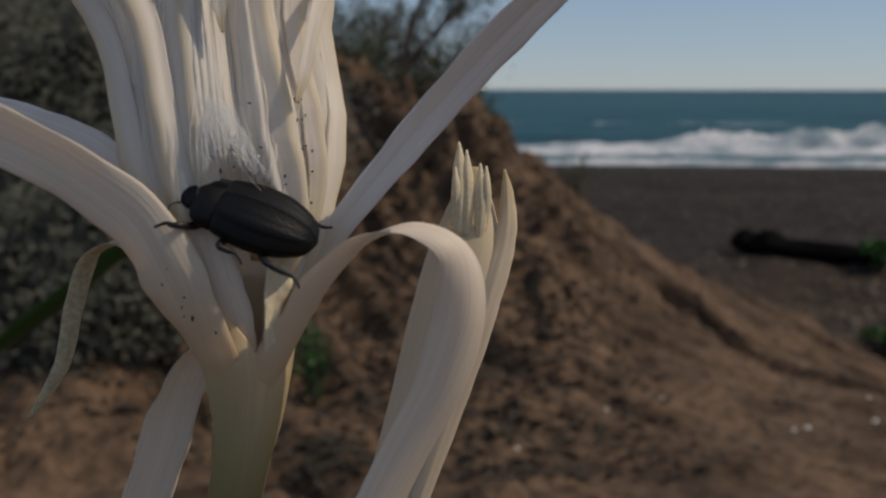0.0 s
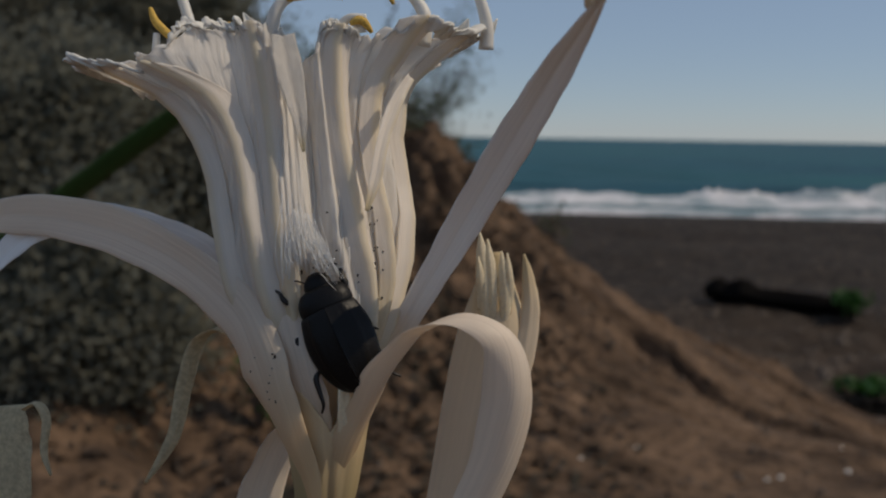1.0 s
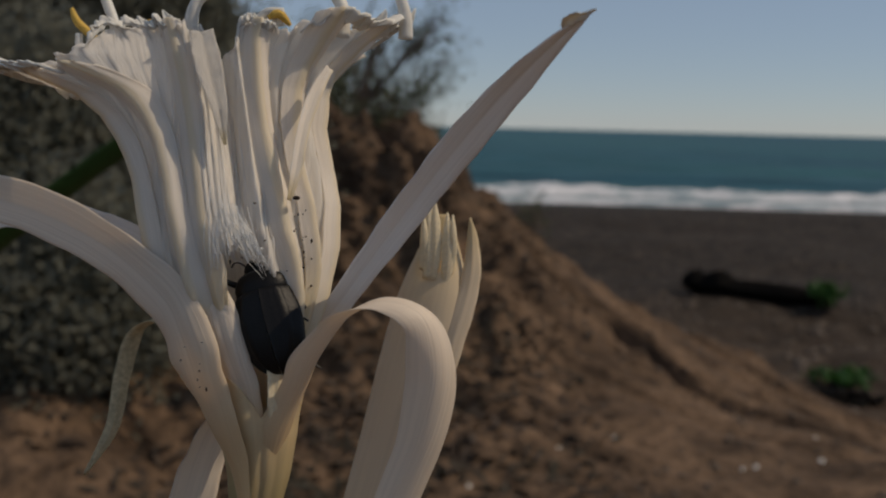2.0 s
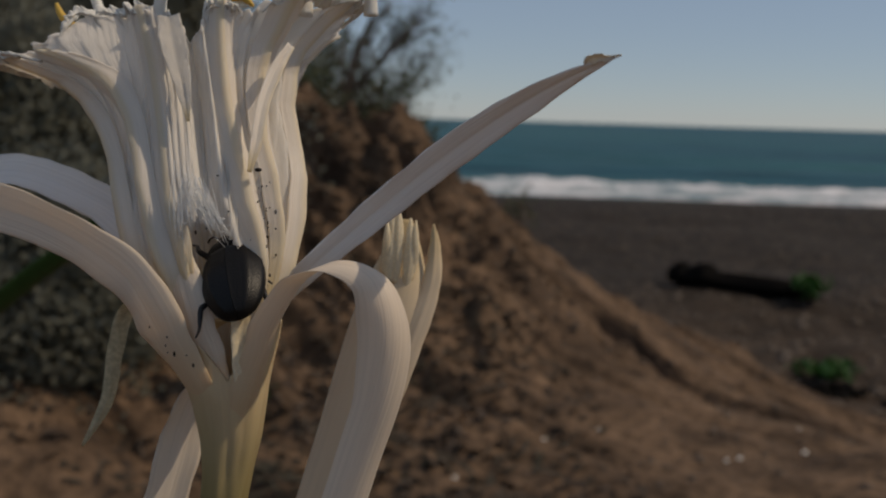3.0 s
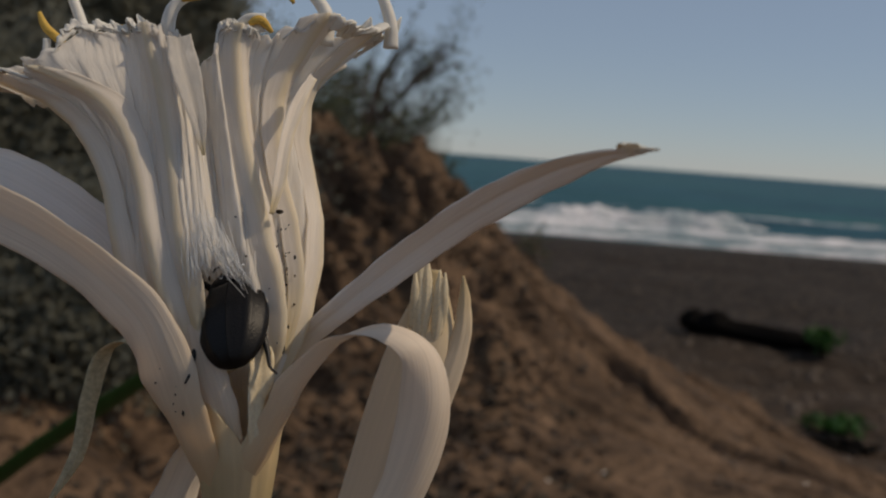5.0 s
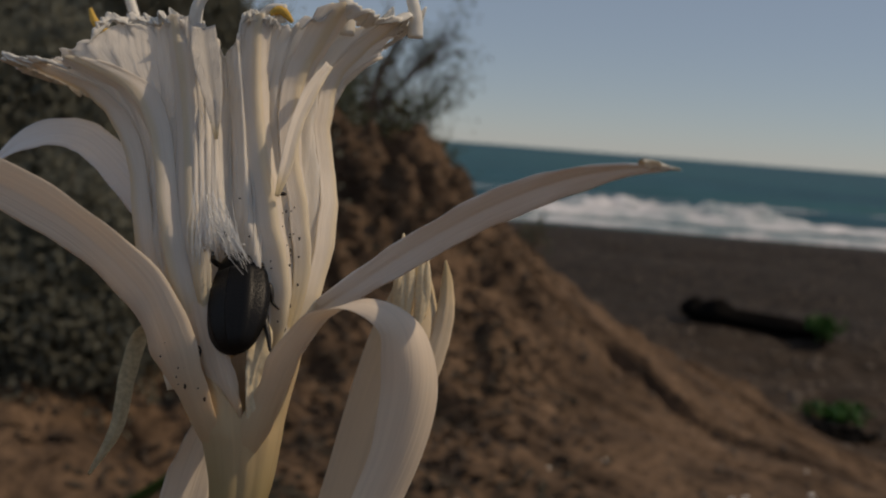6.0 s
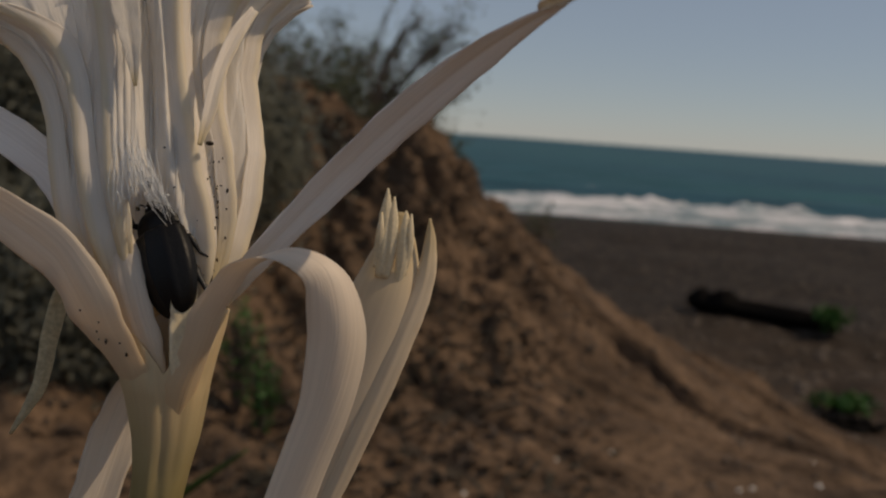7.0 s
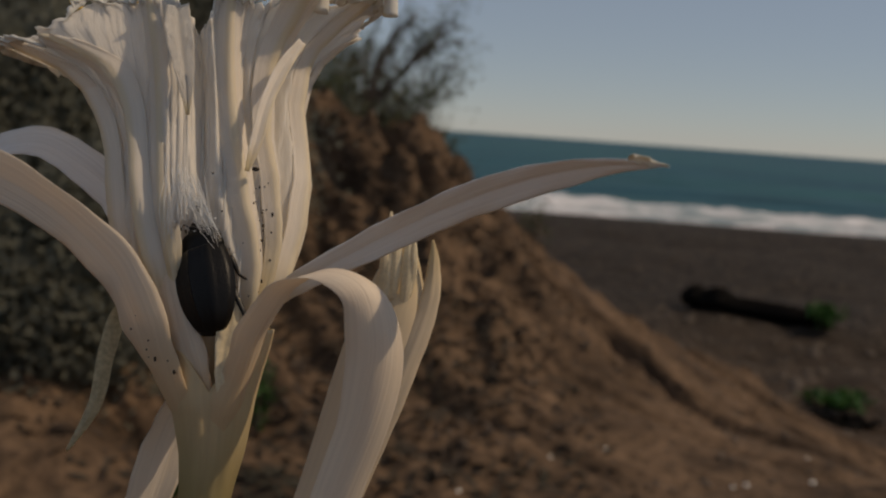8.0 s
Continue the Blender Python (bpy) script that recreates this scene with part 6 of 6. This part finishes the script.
    walk(wilted_flower, [
        (0.0, pose(-0.0762, 0.1201, 1.4665, -9.6, -0.1, 3.2)),
        (0.1, pose(-0.0704, 0.1206, 1.4657, -9.0, -0.1, 3.0)),
        (0.2, pose(-0.0667, 0.1208, 1.4632, -8.4, -0.1, 2.9)),
        (0.3, pose(-0.0668, 0.1213, 1.4640, -7.8, -0.1, 2.7)),
        (0.4, pose(-0.0719, 0.1208, 1.4585, -7.2, -0.1, 2.5)),
        (0.5, pose(-0.0759, 0.1211, 1.4582, -6.6, -0.2, 2.3)),
        (0.6, pose(-0.0765, 0.1210, 1.4562, -6.6, -0.3, 2.2)),
        (0.7, pose(-0.0742, 0.1210, 1.4547, -6.6, -0.5, 2.1)),
        (0.8, pose(-0.0672, 0.1212, 1.4538, -6.7, -0.7, 2.0)),
        (0.9, pose(-0.0602, 0.1219, 1.4570, -6.7, -0.8, 2.0)),
        (1.0, pose(-0.0621, 0.1224, 1.4610, -6.8, -1.0, 1.9)),
        (1.1, pose(-0.0631, 0.1226, 1.4621, -6.8, -1.0, 1.8)),
        (1.2, pose(-0.0609, 0.1225, 1.4597, -6.9, -1.1, 1.6)),
        (2.3, pose(-0.0701, 0.1239, 1.4624, -7.5, -1.4, 0.4)),
        (2.4, pose(-0.0697, 0.1241, 1.4629, -7.6, -1.5, 0.3)),
        (2.5, pose(-0.0704, 0.1242, 1.4627, -7.6, -1.5, 0.2)),
        (2.6, pose(-0.0683, 0.1241, 1.4619, -7.7, -1.5, 0.1)),
        (2.7, pose(-0.0697, 0.1243, 1.4628, -7.7, -1.6, 0.1)),
        (2.8, pose(-0.0708, 0.1246, 1.4643, -7.7, -1.6, 0.0)),
        (2.9, pose(-0.0715, 0.1247, 1.4643, -7.8, -1.7, -0.1)),
        (3.0, pose(-0.0707, 0.1247, 1.4639, -7.8, -1.7, -0.1)),
        (3.1, pose(-0.0670, 0.1245, 1.4623, -7.7, -1.8, -0.1)),
        (3.2, pose(-0.0673, 0.1244, 1.4614, -7.6, -1.9, -0.1)),
        (3.3, pose(-0.0697, 0.1245, 1.4625, -7.5, -2.0, -0.0)),
        (3.4, pose(-0.0711, 0.1247, 1.4637, -7.4, -2.1, -0.0)),
        (3.5, pose(-0.0712, 0.1247, 1.4633, -7.3, -2.2, 0.0)),
        (3.6, pose(-0.0730, 0.1249, 1.4640, -7.1, -2.4, 0.0)),
        (3.7, pose(-0.0732, 0.1251, 1.4648, -6.8, -2.6, 0.0)),
        (3.8, pose(-0.0731, 0.1250, 1.4631, -6.6, -2.8, 0.0)),
        (3.9, pose(-0.0713, 0.1248, 1.4609, -6.3, -3.1, 0.1)),
        (4.0, pose(-0.0745, 0.1248, 1.4598, -6.1, -3.3, 0.1)),
        (4.1, pose(-0.0709, 0.1245, 1.4580, -6.1, -3.4, 0.1)),
        (4.2, pose(-0.0677, 0.1242, 1.4556, -6.1, -3.5, 0.2)),
        (5.3, pose(-0.0723, 0.1237, 1.4581, -5.8, -4.4, 1.0)),
        (5.4, pose(-0.0762, 0.1235, 1.4580, -5.8, -4.5, 1.1)),
        (5.5, pose(-0.0698, 0.1233, 1.4559, -5.8, -4.6, 1.2)),
        (5.6, pose(-0.0701, 0.1233, 1.4559, -6.0, -4.6, 1.2)),
        (5.7, pose(-0.0725, 0.1233, 1.4565, -6.1, -4.5, 1.1)),
        (5.8, pose(-0.0757, 0.1234, 1.4582, -6.3, -4.5, 1.1)),
        (5.9, pose(-0.0711, 0.1235, 1.4595, -6.4, -4.5, 1.1)),
        (6.0, pose(-0.0696, 0.1234, 1.4587, -6.5, -4.5, 1.1)),
        (6.1, pose(-0.0706, 0.1233, 1.4587, -6.6, -4.4, 1.2)),
        (6.2, pose(-0.0764, 0.1233, 1.4606, -6.7, -4.4, 1.3)),
        (6.3, pose(-0.0761, 0.1232, 1.4610, -6.7, -4.4, 1.3)),
        (6.4, pose(-0.0749, 0.1230, 1.4608, -6.8, -4.3, 1.4)),
        (6.5, pose(-0.0728, 0.1228, 1.4598, -6.9, -4.3, 1.5)),
        (6.6, pose(-0.0713, 0.1226, 1.4579, -6.9, -4.3, 1.5)),
        (6.7, pose(-0.0711, 0.1228, 1.4589, -6.9, -4.2, 1.5)),
        (6.8, pose(-0.0823, 0.1231, 1.4627, -7.0, -4.2, 1.5)),
        (6.9, pose(-0.0872, 0.1232, 1.4641, -7.0, -4.2, 1.4)),
        (7.0, pose(-0.0809, 0.1232, 1.4632, -7.0, -4.1, 1.4)),
        (7.1, pose(-0.0768, 0.1230, 1.4613, -7.1, -4.1, 1.4)),
        (7.2, pose(-0.0742, 0.1229, 1.4602, -7.1, -4.1, 1.4)),
        (7.3, pose(-0.0790, 0.1233, 1.4638, -7.1, -4.0, 1.4)),
        (7.4, pose(-0.0770, 0.1234, 1.4647, -7.2, -4.0, 1.4)),
        (7.5, pose(-0.0749, 0.1233, 1.4631, -7.2, -4.0, 1.4)),
        (7.6, pose(-0.0723, 0.1231, 1.4611, -7.2, -4.0, 1.3)),
        (7.7, pose(-0.0705, 0.1232, 1.4606, -7.2, -4.0, 1.2)),
        (7.8, pose(-0.0732, 0.1234, 1.4623, -7.2, -4.0, 1.2)),
        (7.9, pose(-0.0748, 0.1235, 1.4627, -7.2, -4.1, 1.1)),
        (8.0, pose(-0.0738, 0.1234, 1.4609, -7.2, -4.1, 1.1)),
    ])
    walk(beetle, [
        (0.0, pose(-0.0261, 0.0984, 1.4866, -63.9, -36.8, 73.3)),
        (0.1, pose(-0.0221, 0.1000, 1.4853, -58.1, -38.1, 66.8)),
        (0.2, pose(-0.0195, 0.1013, 1.4827, -52.2, -38.7, 60.1)),
        (0.3, pose(-0.0201, 0.1030, 1.4827, -46.4, -38.6, 53.3)),
        (0.4, pose(-0.0247, 0.1038, 1.4774, -40.9, -38.0, 46.6)),
        (0.5, pose(-0.0286, 0.1054, 1.4764, -35.8, -36.7, 40.2)),
        (0.6, pose(-0.0291, 0.1064, 1.4742, -29.1, -35.1, 32.2)),
        (0.7, pose(-0.0270, 0.1075, 1.4724, -23.4, -32.6, 24.6)),
        (0.8, pose(-0.0208, 0.1088, 1.4711, -18.7, -31.5, 17.4)),
        (0.9, pose(-0.0145, 0.1105, 1.4733, -15.0, -28.8, 10.7)),
        (1.0, pose(-0.0159, 0.1121, 1.4764, -12.3, -25.8, 4.5)),
        (1.1, pose(-0.0168, 0.1125, 1.4774, -13.3, -25.4, 4.3)),
        (1.2, pose(-0.0149, 0.1127, 1.4752, -14.4, -25.0, 4.2)),
        (2.3, pose(-0.0243, 0.1181, 1.4772, -25.8, -16.2, 2.4)),
        (2.4, pose(-0.0240, 0.1185, 1.4778, -26.9, -15.8, 2.3)),
        (2.5, pose(-0.0247, 0.1188, 1.4775, -27.9, -15.4, 2.1)),
        (2.6, pose(-0.0230, 0.1193, 1.4768, -32.4, -16.2, 2.2)),
        (2.7, pose(-0.0245, 0.1200, 1.4778, -36.9, -17.0, 2.2)),
        (2.8, pose(-0.0259, 0.1208, 1.4793, -41.3, -17.9, 2.3)),
        (2.9, pose(-0.0267, 0.1214, 1.4793, -45.8, -18.7, 2.4)),
        (3.0, pose(-0.0263, 0.1220, 1.4791, -50.3, -19.5, 2.4)),
        (3.1, pose(-0.0226, 0.1218, 1.4774, -49.6, -20.4, 1.7)),
        (3.2, pose(-0.0228, 0.1217, 1.4766, -48.8, -21.2, 1.0)),
        (3.3, pose(-0.0250, 0.1218, 1.4776, -48.0, -22.1, 0.3)),
        (3.4, pose(-0.0263, 0.1220, 1.4787, -47.2, -22.9, -0.5)),
        (3.5, pose(-0.0263, 0.1219, 1.4784, -46.4, -23.7, -1.3)),
        (3.6, pose(-0.0283, 0.1210, 1.4796, -46.2, -23.3, -1.4)),
        (3.7, pose(-0.0288, 0.1201, 1.4810, -45.9, -22.9, -1.6)),
        (3.8, pose(-0.0290, 0.1189, 1.4800, -45.6, -22.5, -1.7)),
        (3.9, pose(-0.0276, 0.1176, 1.4785, -45.4, -22.2, -1.9)),
        (4.0, pose(-0.0308, 0.1166, 1.4781, -45.1, -21.8, -2.0)),
        (4.1, pose(-0.0274, 0.1159, 1.4767, -45.1, -21.3, -2.0)),
        (4.2, pose(-0.0242, 0.1151, 1.4748, -45.1, -20.8, -2.0)),
        (5.3, pose(-0.0265, 0.1098, 1.4803, -45.1, -15.1, -1.8)),
        (5.4, pose(-0.0298, 0.1092, 1.4804, -45.1, -14.6, -1.8)),
        (5.5, pose(-0.0240, 0.1087, 1.4789, -45.1, -14.1, -1.8)),
        (5.6, pose(-0.0246, 0.1097, 1.4785, -42.7, -15.2, -4.2)),
        (5.7, pose(-0.0270, 0.1107, 1.4785, -40.3, -16.2, -6.9)),
        (5.8, pose(-0.0303, 0.1119, 1.4796, -37.9, -16.9, -9.6)),
        (5.9, pose(-0.0264, 0.1132, 1.4803, -35.4, -17.5, -12.5)),
        (6.0, pose(-0.0254, 0.1142, 1.4791, -33.0, -17.9, -15.5)),
        (6.1, pose(-0.0264, 0.1139, 1.4790, -28.4, -19.4, -17.8)),
        (6.2, pose(-0.0317, 0.1138, 1.4807, -23.7, -20.5, -20.3)),
        (6.3, pose(-0.0316, 0.1136, 1.4810, -19.0, -21.2, -22.8)),
        (6.4, pose(-0.0305, 0.1133, 1.4806, -14.2, -21.7, -25.4)),
        (6.5, pose(-0.0287, 0.1130, 1.4797, -9.4, -21.8, -27.8)),
        (6.6, pose(-0.0270, 0.1123, 1.4780, -9.1, -23.5, -27.9)),
        (6.7, pose(-0.0265, 0.1120, 1.4790, -8.9, -25.1, -28.0)),
        (6.8, pose(-0.0361, 0.1117, 1.4824, -8.6, -26.8, -28.2)),
        (6.9, pose(-0.0401, 0.1113, 1.4837, -8.3, -28.5, -28.3)),
        (7.0, pose(-0.0343, 0.1109, 1.4830, -8.1, -30.1, -28.5)),
        (7.1, pose(-0.0311, 0.1118, 1.4811, -8.4, -29.6, -28.4)),
        (7.2, pose(-0.0294, 0.1127, 1.4799, -8.8, -29.1, -28.3)),
        (7.3, pose(-0.0343, 0.1141, 1.4829, -9.2, -28.6, -28.2)),
        (7.4, pose(-0.0330, 0.1154, 1.4836, -9.6, -28.0, -28.1)),
        (7.5, pose(-0.0317, 0.1163, 1.4819, -10.0, -27.5, -28.0)),
        (7.6, pose(-0.0292, 0.1158, 1.4801, -11.5, -27.6, -26.9)),
        (7.7, pose(-0.0273, 0.1155, 1.4797, -13.0, -27.7, -25.7)),
        (7.8, pose(-0.0297, 0.1154, 1.4813, -14.5, -27.8, -24.5)),
        (7.9, pose(-0.0309, 0.1151, 1.4818, -16.1, -27.8, -23.3)),
        (8.0, pose(-0.0298, 0.1146, 1.4802, -17.6, -27.7, -22.2)),
    ])
    walk(swaying_leaf, [(t, pose(-0.50, 0.47, 0.84 + dz)) for t, dz in ((0.0, -0.03), (0.5, 0.0), (1.0, 0.03), (1.2, 0.03), (2.5, 0.0), (3.0, -0.025), (4.0, -0.05), (5.5, -0.15), (6.5, -0.2), (8.0, -0.2))])
    # white water rolls towards the beach and spreads out
    walk(swash, [(0.0, pose(4, 20.6, -0.05)), (1.2, pose(4, 20.2, -0.03)), (2.5, pose(4, 20.7, -0.05)), (4.0, pose(4, 20.3, -0.04)), (5.5, pose(4, 20.9, -0.05)), (8.0, pose(4, 20.3, -0.04))])
    walk(surf, [(0.0, pose(4, 24.6, -0.1)), (2.5, pose(4, 23.6, -0.1)), (4.0, pose(4, 23.4, -0.14)), (5.5, pose(4, 24.6, -0.1)), (8.0, pose(4, 23.2, -0.1))])
    walk(breaker, [(0.0, pose(7.2, 27.5, -0.1)), (1.0, pose(7.6, 25.6, -0.25)), (2.5, pose(8.0, 24.2, -0.6)), (8.0, pose(8.0, 24.0, -0.8))])
    walk(late_breaker, [(0.0, pose(5.0, 40.0, -0.8)), (4.0, pose(5.0, 32.0, -0.55)), (5.5, pose(5.2, 27.5, -0.12)), (6.5, pose(5.6, 25.8, -0.2)), (8.0, pose(6.0, 24.2, -0.5))])
    walk(outer_foam, [(0.0, pose(8, 44, -0.075)), (3.0, pose(8, 40, -0.105)), (5.5, pose(8, 37, -0.15)), (8.0, pose(8, 34, -0.18))])


motions()
